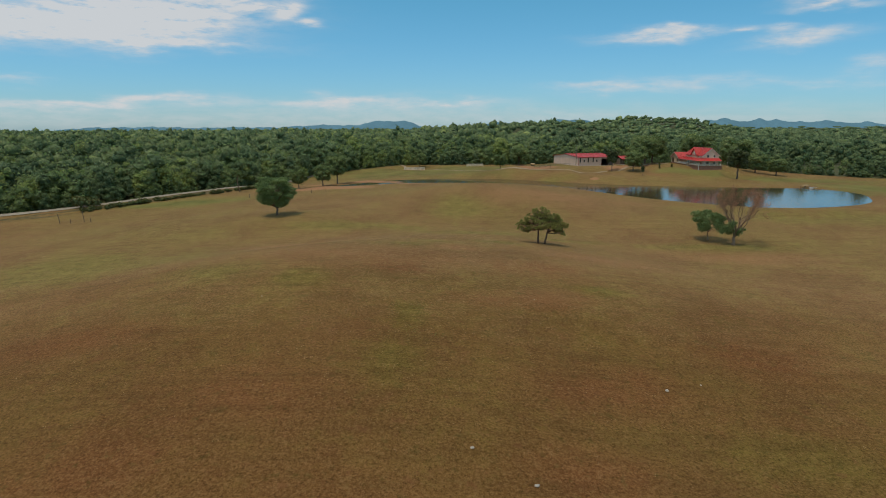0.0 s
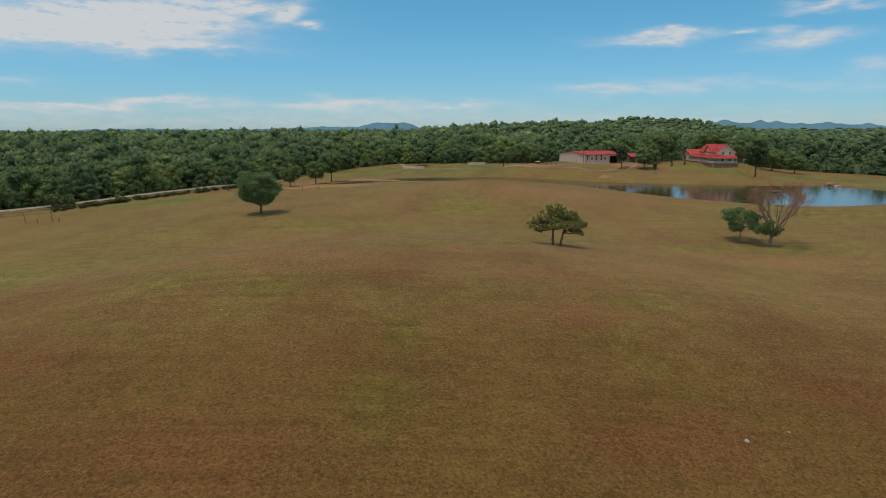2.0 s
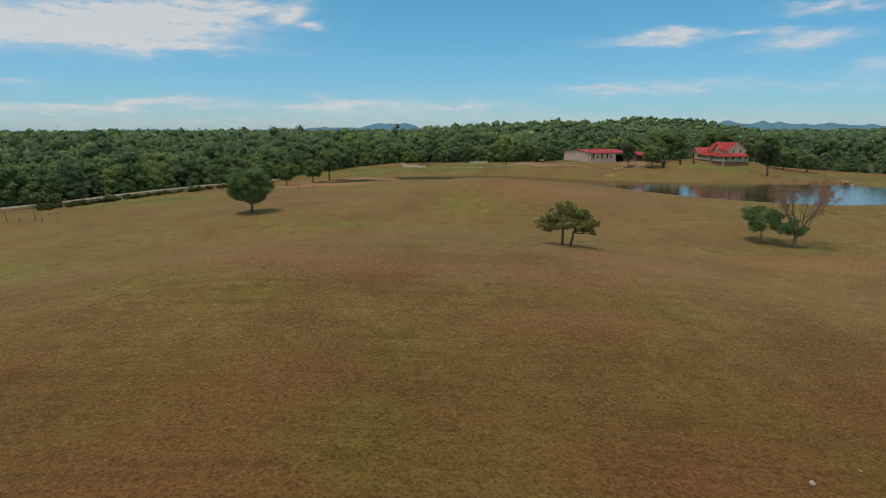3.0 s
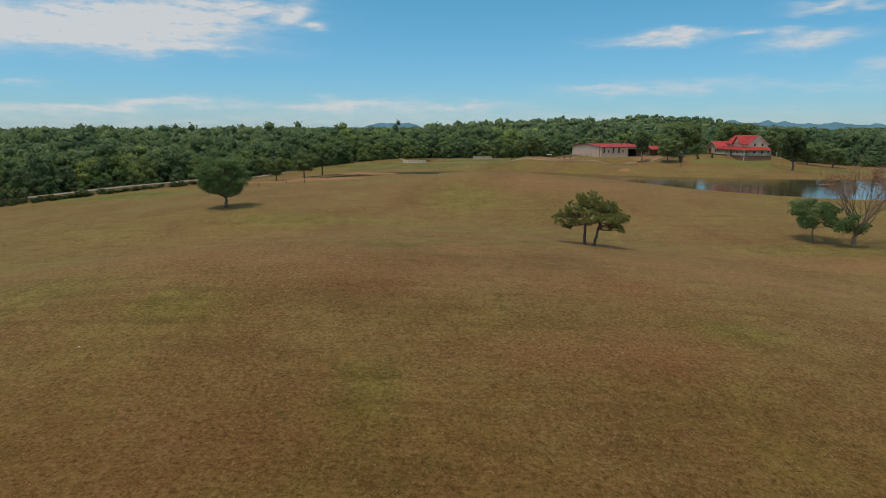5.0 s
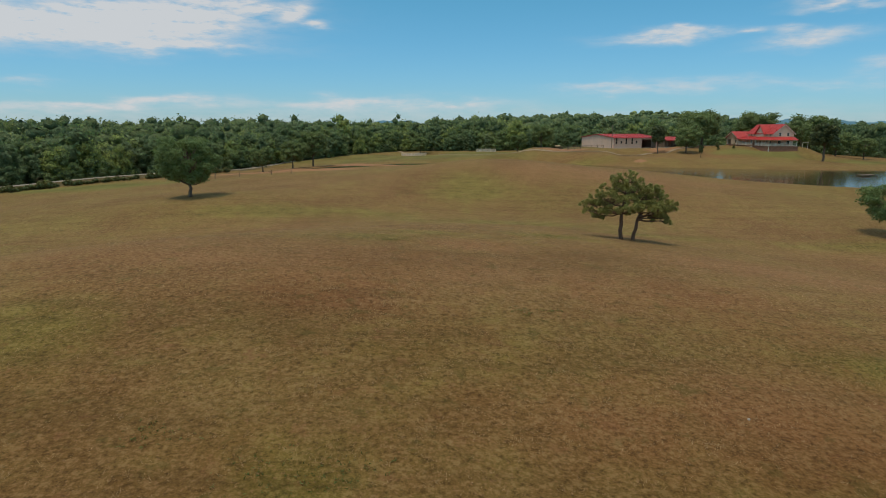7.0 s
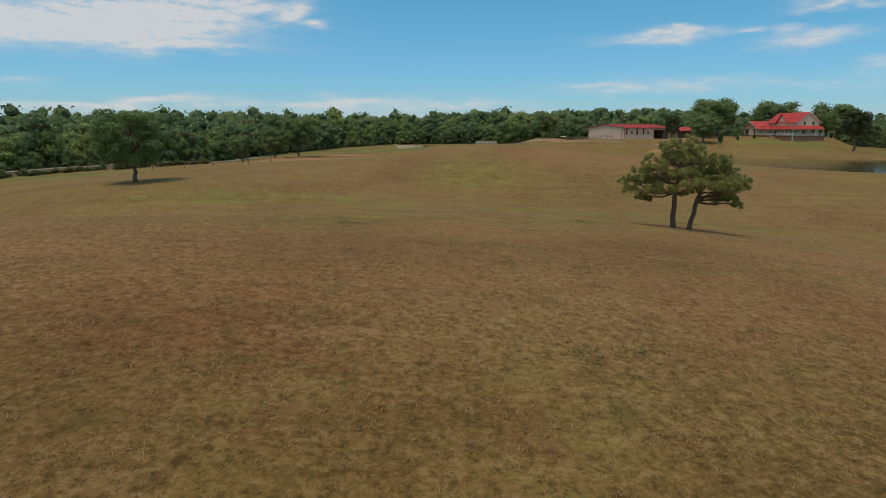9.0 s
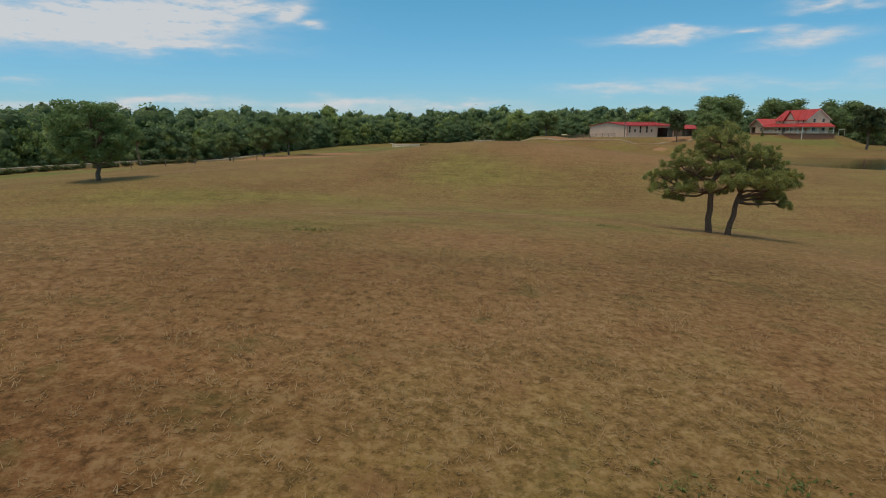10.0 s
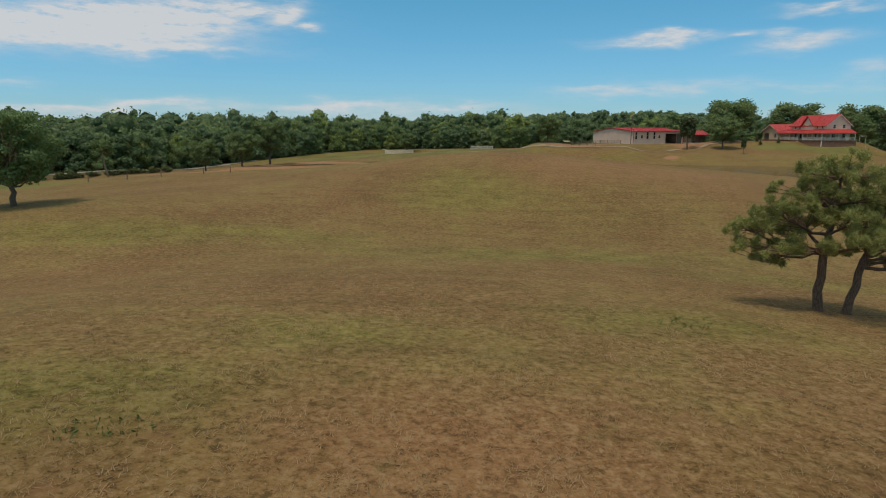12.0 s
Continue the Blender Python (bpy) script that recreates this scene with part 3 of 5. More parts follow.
# ---- trees ----
def blob_tree(name, seed, h, spread, trunk_h, trunk_r, n_blobs, leaf_n, leaf_size, leaf_mat, bark, label, category="tree", lean=(0, 0), flatness=0.62, gaps=1.0, core=0.62, group=""):
    """A tapered trunk with limbs that reach into uneven clumps of leaves."""
    rng = np.random.default_rng(seed)
    ob = thing(name, Matrix(), label, category, group)
    fork = np.array([lean[0] * 0.5, lean[1] * 0.5, trunk_h])
    blobs, limbs = [], []
    pts = bent((0, 0, -0.3), fork, rng, 5, 0.05)
    limbs.append(tube_arrays(pts, np.linspace(trunk_r * 1.25, trunk_r * 0.8, 5), 9))
    top = np.array([lean[0], lean[1], h * 0.86])
    limbs.append(tube_arrays(bent(fork, top, rng, 6, 0.1), np.linspace(trunk_r * 0.75, trunk_r * 0.12, 6), 7))
    mid = (trunk_h + h) / 2
    for i in range(n_blobs):
        a = i * 2.399 + rng.uniform(-0.4, 0.4)
        v = (i + 0.5) / n_blobs
        z = trunk_h * 0.95 + (h - trunk_h) * (0.12 + 0.76 * v)
        reach = spread * math.sqrt(max(0.05, 1 - ((z - mid) / (h - mid)) ** 2 * 0.85)) * rng.uniform(0.45, 0.78)
        r = spread * rng.uniform(0.28, 0.44) * gaps
        c = (lean[0] * v + math.cos(a) * reach, lean[1] * v + math.sin(a) * reach, z)
        blobs.append((*c, r, r, r * flatness * rng.uniform(0.8, 1.2)))
        start = fork + (top - fork) * max(0, v - 0.35) * rng.uniform(0.5, 0.9)
        limbs.append(tube_arrays(bent(start, c, rng, 5, 0.15), np.linspace(trunk_r * 0.42, trunk_r * 0.08, 5), 5))
    V, F = joined(limbs)
    part("trunk", mesh_np("trunk", V, F, bark, smooth=True), None, ob)
    LV, LF = leaves(blobs, leaf_n, leaf_size, rng)
    if core:
        CV, CF = cores(blobs, core)
        index = np.r_[np.zeros(len(LF)), np.ones(len(CF))]
        LV, LF = joined([(LV, LF), (CV, CF)])
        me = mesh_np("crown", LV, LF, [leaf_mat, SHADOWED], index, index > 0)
    else:
        me = mesh_np("crown", LV, LF, leaf_mat)
    part("crown", me, None, ob)
    return ob


def stand(ob, x, y, turn=0.0, size=1.0, sink=0.0, copy=False, wide=1.0):
    m = Matrix.LocRotScale((x, y, ground_z(x, y) - sink), Euler((0, 0, turn)), (size * wide, size * wide, size))
    if copy:
        return copy_thing(ob, m)
    ob.matrix_basis = m
    return ob


def forest():
    """Round crowns, tall ovals and pointed pines in several greens, down to bushes at the edge."""
    rng = np.random.default_rng(11)
    templates = {}
    for lod, (n, size, blobs, kinds) in enumerate(((1500, 0.29, 12, 10), (430, 0.39, 8, 10), (140, 0.42, 4, 10), (6, 1.2, 1, 5))):
        templates[lod] = []
        for kind in range(kinds):
            bl = []
            pine = kind % 5 == 2
            slim = 0.17 if pine else (0.31, 0.27, 0.2, 0.33, 0.24)[kind % 5]
            for i in range(blobs):
                a, v = i * 2.4 + rng.uniform(0, 1.2), (i + 0.5) / blobs
                if blobs == 1:
                    bl.append((0, 0, 0.6, slim * 1.5, slim * 1.5, 0.33))
                    continue
                if pine:
                    shape = 0.9 - 0.35 * v
                else:
                    shape = math.sqrt(max(0.03, 1 - (v - 0.45) ** 2 * 2.6))
                reach = slim * shape * rng.uniform(0.3, 1.0)
                r = rng.uniform(0.11, 0.21) * (9 / blobs) ** 0.4 * (0.55 + 0.5 * shape) * (0.75 if pine else 1.0)
                bl.append((math.cos(a) * reach, math.sin(a) * reach, (0.34 + 0.58 * v) if pine else (0.16 + 0.72 * v), r, r, r * rng.uniform(0.7, 0.95)))
            V, F = leaves(bl, n, size / 13, rng, 0.85, 0.35, 1.0, (0.12, 0.12, 0.10, 0.08)[lod], True)
            C, CF = cores(bl, (0.72, 0.74, 0.78, 0.90)[lod], *((6, 4), (5, 4), (5, 4), (4, 4))[lod])
            CF = np.concatenate([np.asarray(CF)[:, [0, 1, 2]], np.asarray(CF)[:, [0, 2, 3]]])
            C = C + rng.normal(0, (0.008, 0.010, 0.014, 0.018)[lod], C.shape)
            templates[lod].append((V, F, C, CF))
    spots = []
    d = 150.0
    while d < 2800:
        s = max(5.4, d * 0.0115) if d < 520 else 6.0 + (d - 520) * 0.0045 if d < 1500 else 10.4 + (d - 1500) * 0.012
        da = s / d
        for az in np.arange(-0.71, 0.71, da):
            a, r = az + rng.uniform(-0.45, 0.45) * da, d + rng.uniform(-0.5, 0.5) * s
            x, y = r * math.sin(a), r * math.cos(a)
            edge = np.interp(x, EDGE_X, EDGE_Y)
            if y < edge + 1 or (x > 190 and 300 < y < 345 and x < 330 and rng.random() < 0.9):
                continue
            if 40 < y - edge and d < 620 and rng.random() < 0.45:
                continue
            if d > 620 and rng.random() < (0.70 if d < 1500 else 0.88):
                continue
            spots.append((x, y, s, d, y - edge))
        d += s * 0.85
    # bushes and saplings that close the edge
    x = -330.0
    while x < 330:
        x += rng.uniform(1.4, 2.6)
        y = np.interp(x, EDGE_X, EDGE_Y) + rng.uniform(2.0, 5.0)
        if not -27 < x < -3:
            spots.append((x, y, 2.0, -1.0, -1.0))
    S = np.array(spots)
    Z = height(S[:, 0], S[:, 1])
    groves = [noise.noise(Vector((a * 0.012, b * 0.012, 3.0))) for a, b in S[:, :2]]
    LV, LI, CV, CF, CI = [], [], [], [], []
    for (x, y, s, d, inner), z, grove in zip(S, Z, groves):
        lod = 1 if d < 0 else 0 if d < 380 and inner < 14 else 1 if d < 480 and inner < 45 else 2 if d < 620 else 3
        k = rng.integers(len(templates[lod]))
        if d < 0:
            tall, sink = rng.uniform(1.8, 5.0), 0.6
            wide = tall * rng.uniform(1.0, 1.6)
        else:
            tall = (rng.uniform(8.0, 14.5) if inner > 8 else rng.uniform(5.5, 11.5)) + 2.5 * grove + (1.2 if x < 60 else -2.5 if x > 130 else -0.5)
            tall += 3.4 if k % 5 == 2 and rng.random() < 0.4 else 0.0
            tall += 4.0 * min(1, inner / 120) * rng.random() ** 2 - 2.0 * step01((d - 700) / 800)
            tall *= 1.22 if rng.random() < 0.12 else 1.0
            wide = max(tall * rng.uniform(0.75, 1.3), s * (1.25 if d < 620 else 1.75))
            sink = 0.8 if inner > 12 else tall * 0.12
        a = rng.uniform(0, 6.28)
        R = np.array([[math.cos(a) * wide, -math.sin(a) * wide, 0], [math.sin(a) * wide, math.cos(a) * wide, 0], [0, 0, tall]])
        V, F, C, F2 = templates[lod][k]
        # the distance term picks darker greens far off, in place of haze
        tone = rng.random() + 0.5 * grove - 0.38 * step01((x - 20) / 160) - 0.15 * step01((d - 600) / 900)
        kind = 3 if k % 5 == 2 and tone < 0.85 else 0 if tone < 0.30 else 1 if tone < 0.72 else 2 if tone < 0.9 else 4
        LV.append(V @ R.T + (x, y, z - sink))
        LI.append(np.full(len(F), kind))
        CV.append(C @ R.T + (x, y, z - sink))
        CF.append(F2)
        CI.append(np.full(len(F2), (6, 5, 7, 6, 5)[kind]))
    LV = np.concatenate(LV)
    k = len(LV)
    cv, cf = joined(list(zip(CV, CF)))
    F = np.concatenate([np.arange(k).reshape(-1, 3), cf + k])
    index = np.r_[np.concatenate(LI), np.concatenate(CI)]
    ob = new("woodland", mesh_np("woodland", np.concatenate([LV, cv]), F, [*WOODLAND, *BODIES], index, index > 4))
    tagged(ob, "dense mixed green woodland round the pasture", "forest", kind="stuff")


forest()


def mountains():
    """Far wooded ranges, out where nothing shifts."""
    rng = np.random.default_rng(5)
    for dist, humps, base in ((4250, [(-378, 190, 34, 6), (-752, 90, 5, 2), (-600, 60, 6, 2), (-1650, 160, 3, 2), (413, 120, 26, 2), (620, 80, 14, 2), (821, 150, 42, 2), (1010, 90, 30, 2), (1250, 150, 24, 2), (1720, 90, 24, 2), (1876, 60, 40, 2), (1994, 70, 50, 2), (2110, 60, 30, 2), (2231, 62, 52, 2), (2350, 70, 42, 2),
                                      (2500, 90, 30, 2), (2705, 95, 42, 2), (2860, 80, 26, 2), (3004, 90, 30, 2), (3250, 160, 18, 2)], 40),):
        xs = np.linspace(-4200, 4200, 420)
        top = np.full(xs.shape, float(base))
        for c, w, h, p in humps:
            top += h * np.exp(-np.abs((xs - c) / w) ** p)
        for f, a in ((0.004, 3), (0.011, 3), (0.031, 2.6), (0.067, 1.8), (0.11, 1.2)):
            top += a * np.sin(xs * f + rng.uniform(0, 6))
        top -= 9 * step01((-900 - xs) / 500) + 26 * step01((-2300 - xs) / 600)
        V = np.concatenate([np.c_[xs, np.full(420, dist - 160), np.full(420, -20.0)], np.c_[xs, np.full(420, float(dist)), top], np.c_[xs, np.full(420, dist + 250), np.full(420, -20.0)]])
        a = np.concatenate([np.arange(419), np.arange(419) + 420])
        F = np.stack([a, a + 1, a + 421, a + 420], 1)
        tagged(new("backdrop", mesh_np("backdrop", V, F, RANGE, smooth=True)), "wooded mountain range on the horizon, coloured blue for haze", "mountains", kind="structure")


mountains()


BARN = plain("beige_barn_metal", (0.67, 0.465, 0.355), 0.55, vary=0.08, scale=0.4)
RED = plain("red_metal_roofing", (0.50, 0.045, 0.035), 0.45, vary=0.15, scale=0.5, spec=0.4)
SIDING = plain("cream_lap_siding", (0.78, 0.59, 0.43), 0.7, vary=0.07, scale=0.5)
TRIM = plain("white_trim_paint", (0.76, 0.70, 0.60), 0.6, vary=0.08, scale=1.0)
BRICK = plain("red_brick_foundation", (0.30, 0.15, 0.10), 0.85, vary=0.25, scale=1.5)
PANE = plain("dark_window_glass", (0.02, 0.024, 0.028), 0.08, vary=0.1, spec=0.6)
TIMBER = plain("weathered_grey_timber", (0.20, 0.15, 0.105), 0.85, vary=0.3, scale=2.0)
DECK = plain("brown_deck_boards", (0.27, 0.17, 0.11), 0.8, vary=0.2, scale=1.5)
INSIDE = plain("dim_barn_lining", (0.10, 0.085, 0.07), 0.9, vary=0.2, scale=0.6)
STONE = plain("pale_field_stone", (0.42, 0.36, 0.29), 0.85, vary=0.2, scale=6.0, bump=0.02)
FENCE = plain("worn_cream_fence_paint", (0.80, 0.67, 0.52), 0.75, vary=0.15, scale=1.0)
TAN = plain("new_tan_timber", (0.52, 0.36, 0.20), 0.75, vary=0.15, scale=1.5)
HULL = plain("white_boat_paint", (0.85, 0.82, 0.78), 0.4, vary=0.06, scale=1.0)
CONCRETE = plain("concrete_slab", (0.40, 0.36, 0.31), 0.9, vary=0.15, scale=0.8)


# ---- buildings ----
def holed(length, tall, holes, thick, m):
    """A wall in x and z with openings (x0, x1, z0, z1) that go through it, thick along +y."""
    bm = bmesh.new()
    xs = sorted({0.0, length, *(v for h in holes for v in h[:2])})
    zs = sorted({0.0, tall, *(v for h in holes for v in h[2:])})
    for a, b in zip(xs, xs[1:]):
        for c, d in zip(zs, zs[1:]):
            x, z = (a + b) / 2, (c + d) / 2
            if not any(h[0] < x < h[1] and h[2] < z < h[3] for h in holes):
                add_box(bm, (a, 0, c), (b, thick, d))
    bmesh.ops.remove_doubles(bm, verts=bm.verts, dist=1e-4)
    bmesh.ops.transform(bm, matrix=m, verts=bm.verts)
    return bm


def window(parent, m, w, h, mat=None, arched=False):
    """A framed window, its outer face at y = 0 of m, its lower middle at the origin; with a dark pane set back."""
    frame_bm, f = bmesh.new(), 0.09
    add_box(frame_bm, (-w / 2 - f, -0.05, -f), (-w / 2, 0.12, h + f))
    add_box(frame_bm, (w / 2, -0.05, -f), (w / 2 + f, 0.12, h + f))
    add_box(frame_bm, (-w / 2, -0.05, h), (w / 2, 0.12, h + f))
    add_box(frame_bm, (-w / 2, -0.09, -f), (w / 2, 0.12, 0))
    add_box(frame_bm, (-w / 2, 0.0, h * 0.48), (w / 2, 0.08, h * 0.52))
    if arched:
        arch = [(math.cos(a) * w / 2, h + f + math.sin(a) * w / 2) for a in np.linspace(0, math.pi, 9)]
        top = prism([(x * 1.18, z) for x, z in arch], 0.1)
        tmp = bpy.data.meshes.new("arch")
        top.to_mesh(tmp)
        top.free()
        frame_bm.from_mesh(tmp)
    bmesh.ops.transform(frame_bm, matrix=m, verts=frame_bm.verts)
    ob = part("window", frame_bm, mat or TRIM, parent)
    pane = box((-w / 2, 0.05, 0), (w / 2, 0.09, h))
    bmesh.ops.transform(pane, matrix=m, verts=pane.verts)
    part("pane", pane, PANE, ob)
    return ob


def seamed_roof(points, parent, name="roof", thick=0.14, pitch=0.9, mat=None, along=0):
    """A metal roof slope: a slab with raised standing seams running down it; points: eave a, eave b, ridge b, ridge a."""
    a, b, c, d = (Vector(p) for p in points)
    bm = slab([a, b, c, d], thick)
    n = (b - a).cross(d - a).normalized()
    n = n if n.z > 0 else -n
    count = max(2, int((b - a).length / pitch))
    roof = part(name, bm, mat or RED, parent)
    for i in range(count + 1):
        bm = bmesh.new()
        t = i / count
        lo, hi = a.lerp(b, t), d.lerp(c, t)
        side = (b - a).normalized() * 0.03
        v = [bm.verts.new(p) for p in (lo - side, lo + side, hi + side, hi - side, lo - side + n * 0.06, lo + side + n * 0.06, hi + side + n * 0.06, hi - side + n * 0.06)]
        for q in ((4, 5, 6, 7), (0, 1, 5, 4), (1, 2, 6, 5), (2, 3, 7, 6), (3, 0, 4, 7)):
            bm.faces.new([v[k] for k in q])
        part("seam", bm, mat or RED, roof)
    return roof


def barn():
    L, W, E, R = 20.6, 26.5, 4.2, 5.5
    m = Matrix.Translation((68.4, 300.0, 4.25)) @ Matrix.Rotation(math.atan2(0.29, 0.957), 4, "Z")
    ob = thing("barn", m, "long beige metal barn with a low red roof", "barn")
    tall, small = (1.7, 4.0), (1.9, 2.9)
    holes, cells = [], []
    for x, (lo, hi), w in ((1.1, tall, 0.75), (3.4, small, 0.75), (5.7, tall, 0.75), (8.5, tall, 0.75), (10.6, small, 0.75)):
        holes.append((x - w / 2, x + w / 2, lo, hi))
        cells.append((x, lo, hi, w))
    holes.append((13.2, 17.8, 0.0, 3.5))
    part("wall", holed(L, E, holes, 0.2, Matrix()), BARN, ob)
    for x, lo, hi, w in cells:
        window(ob, Matrix.Translation((x, 0.0, lo)), w, hi - lo, BARN)
    gable = [(0, 0), (W, 0), (W, E), (W / 2, R), (0, E)]
    for x in (0.0, L - 0.2):
        bm = prism(gable, 0.2, Matrix.Translation((x, 0, 0)) @ Matrix(((0, 1, 0, 0), (1, 0, 0, 0), (0, 0, 1, 0), (0, 0, 0, 1))))
        part("wall", bm, BARN, ob)
    part("wall", box((0.2, W - 0.2, 0), (L - 0.2, W, E)), BARN, ob)
    part("floor_slab", box((-0.6, -1.2, -2.5), (L + 0.8, W + 0.2, 0.02)), CONCRETE, ob)
    o = 0.45
    drop = (R - E) / (W / 2) * o
    seamed_roof([(-o, -o, E - drop + 0.16), (L + o, -o, E - drop + 0.16), (L + o, W / 2, R + 0.16), (-o, W / 2, R + 0.16)], ob, "roof")
    seamed_roof([(-o, W + o, E - drop + 0.16), (L + o, W + o, E - drop + 0.16), (L + o, W / 2, R + 0.16), (-o, W / 2, R + 0.16)], ob, "roof")
    part("ridge_cap", box((-o, W / 2 - 0.25, R + 0.14), (L + o, W / 2 + 0.25, R + 0.26), 0.04), RED, ob)
    trim = bmesh.new()
    for x in (-0.02, L - 0.08):
        add_box(trim, (x, -0.03, 0), (x + 0.1, 0.07, E))
    add_box(trim, (0, -0.025, E - 0.14), (L, -0.003, E))
    part("trim", trim, RED, ob)
    part("door", box((17.8, -0.14, 0.05), (19.9, -0.06, 3.6), 0.02), INSIDE, ob, "dark sliding barn door, pushed open")
    # tack shed with a red porch roof
    sh = thing("tack_shed", Matrix.Translation((94.8, 309.0, ground_z(94.8, 309.0) + 0.1)) @ Matrix.Rotation(0.25, 4, "Z") @ Matrix.Scale(1.3, 4), "small timber shed with a red porch roof", "shed")
    part("wall", holed(4.4, 2.4, [(1.7, 2.6, 0, 2.0)], 0.15, Matrix.Translation((-2.2, 0, 0))), TIMBER, sh)
    part("door", box((-0.48, 0.05, 0.02), (0.38, 0.11, 1.98), 0.02), DECK, sh)
    part("wall", box((-2.2, 0.15, 0), (-2.05, 3.4, 2.4)), TIMBER, sh)
    part("wall", box((2.05, 0.15, 0), (2.2, 3.4, 2.4)), TIMBER, sh)
    part("wall", box((-2.05, 3.25, 0), (2.05, 3.4, 2.4)), TIMBER, sh)
    part("floor_slab", box((-2.3, -1.8, -2.0), (2.3, 3.4, 0.0)), CONCRETE, sh)
    seamed_roof([(-2.6, -1.9, 2.15), (2.6, -1.9, 2.15), (2.6, 1.6, 3.3), (-2.6, 1.6, 3.3)], sh)
    seamed_roof([(-2.6, 3.7, 2.45), (2.6, 3.7, 2.45), (2.6, 1.6, 3.3), (-2.6, 1.6, 3.3)], sh)
    for x in (-2.1, 0.0, 2.1):
        part("post", box((x - 0.07, -1.75, 0), (x + 0.07, -1.61, 2.15), 0.01), TIMBER, sh)


def west(y, z, x=122.0):
    """The pose of a window on a wall that faces west."""
    return Matrix.Translation((x, y, z)) @ Matrix.Rotation(radians(-90), 4, "Z")


def house():
    ob = thing("farmhouse", Matrix.Translation((0, 24.3, 0)) @ Matrix.Diagonal((1, 0.922, 1, 1)), "cream two-storey farmhouse with red metal roof and wrap-round porch", "house")
    G, F, PE, PW, E, R = 2.2, 5.75, 8.0, 9.15, 10.5, 13.7   # footing, floor, porch eave, porch top, main eave, ridge
    x0, x1, y0, y1 = 122.0, 129.4, 276.0, 297.0
    xr, yg = (x0 + x1) / 2, 286.3
    part("foundation", box((119.1, 273.1, G), (129.9, 300.0, F - 0.22)), BRICK, ob)
    deck = bmesh.new()
    add_box(deck, (118.9, 272.9, F - 0.22), (x0, 300.2, F))
    add_box(deck, (x0, 272.9, F - 0.22), (130.6, y0, F))
    part("deck", deck, DECK, ob)
    # west wall with both storeys' windows
    low_y = [278.3, 281.6, 290.4, 293.6]
    up_y = [278.4, 281.3, 291.4, 294.0]
    holes = [(y - y0 - 0.5, y - y0 + 0.5, 0.7, 2.1) for y in low_y] + [(y - y0 - 0.4, y - y0 + 0.4, 3.65, 4.55) for y in up_y] + [(yg - y0 - 0.55, yg - y0 + 0.55, 0.02, 2.1)]
    turn = Matrix.Translation((x0, y0, F)) @ Matrix.Rotation(radians(90), 4, "Z") @ Matrix.Scale(-1, 4, (0, 1, 0))
    part("wall", holed(y1 - y0, E - F, holes, 0.2, turn), SIDING, ob)
    for y in low_y:
        window(ob, west(y, F + 0.7), 1.0, 1.4)
    for y in up_y:
        window(ob, west(y, F + 3.65), 0.8, 0.9)
    part("door", box((x0 + 0.06, yg - 0.53, F + 0.02), (x0 + 0.14, yg + 0.53, F + 2.08), 0.02), DECK, ob, "brown panelled front door")
    # south gable wall
    sh = [(1.6, 2.6, 0.7, 2.1), (4.8, 5.8, 0.7, 2.1), (1.7, 2.5, 3.75, 4.75), (4.7, 5.5, 3.75, 4.75)]
    part("wall", holed(x1 - x0 - 0.2, E - F, sh, 0.2, Matrix.Translation((x0 + 0.2, y0, F))), SIDING, ob)
    for a, b, c, d in sh:
        window(ob, Matrix.Translation((x0 + 0.2 + (a + b) / 2, y0, F + c)), b - a, d - c)
    for y in (y0, y1 - 0.2):
        part("gable", prism([(x0, E), (x1, E), (xr, R - 0.1)], 0.2, Matrix.Translation((0, y, 0))), SIDING, ob)
    part("wall", box((x0 + 0.2, y1 - 0.2, F), (x1, y1, E)), SIDING, ob)
    part("wall", box((x1 - 0.2, y0 + 0.2, F), (x1, y1 - 0.2, E)), SIDING, ob)
    o = 0.5
    d = (R - E) / ((x1 - x0) / 2) * o
    seamed_roof([(x0 - o, y0 - o, E - d + 0.12), (x0 - o, y1 + o, E - d + 0.12), (xr, y1 + o, R + 0.12), (xr, y0 - o, R + 0.12)], ob)
    seamed_roof([(x1 + o, y0 - o, E - d + 0.12), (x1 + o, y1 + o, E - d + 0.12), (xr, y1 + o, R + 0.12), (xr, y0 - o, R + 0.12)], ob)
    for s in (-1, 1):
        for y in (y0 - o - 0.04, y1 + o - 0.04):
            rake = bmesh.new()
            a, b = Vector((xr, y, R + 0.02)), Vector((xr + s * (3.7 + o), y, E - d + 0.02))
            t = Vector((0, 0, -0.24))
            v = [rake.verts.new(p) for p in (a, b, b + t, a + t, a + Vector((0, 0.08, 0)), b + Vector((0, 0.08, 0)), b + t + Vector((0, 0.08, 0)), a + t + Vector((0, 0.08, 0)))]
            for q in ((0, 1, 2, 3), (4, 5, 6, 7), (0, 1, 5, 4), (1, 2, 6, 5), (2, 3, 7, 6), (3, 0, 4, 7)):
                rake.faces.new([v[k] for k in q])
            part("trim", rake, TRIM, ob)
    # cross gable to the west
    hw, top = 3.3, 13.3
    part("gable", prism([(-hw, E - 1.45), (hw, E - 1.45), (hw, E), (0, top), (-hw, E)], 0.2, Matrix.Translation((x0 - 0.25, yg, 0)) @ Matrix.Rotation(radians(-90), 4, "Z")), SIDING, ob)
    xb = xr - (R - top) / (R - E) * (xr - x0)
    dd = (top - E) / hw * 0.4
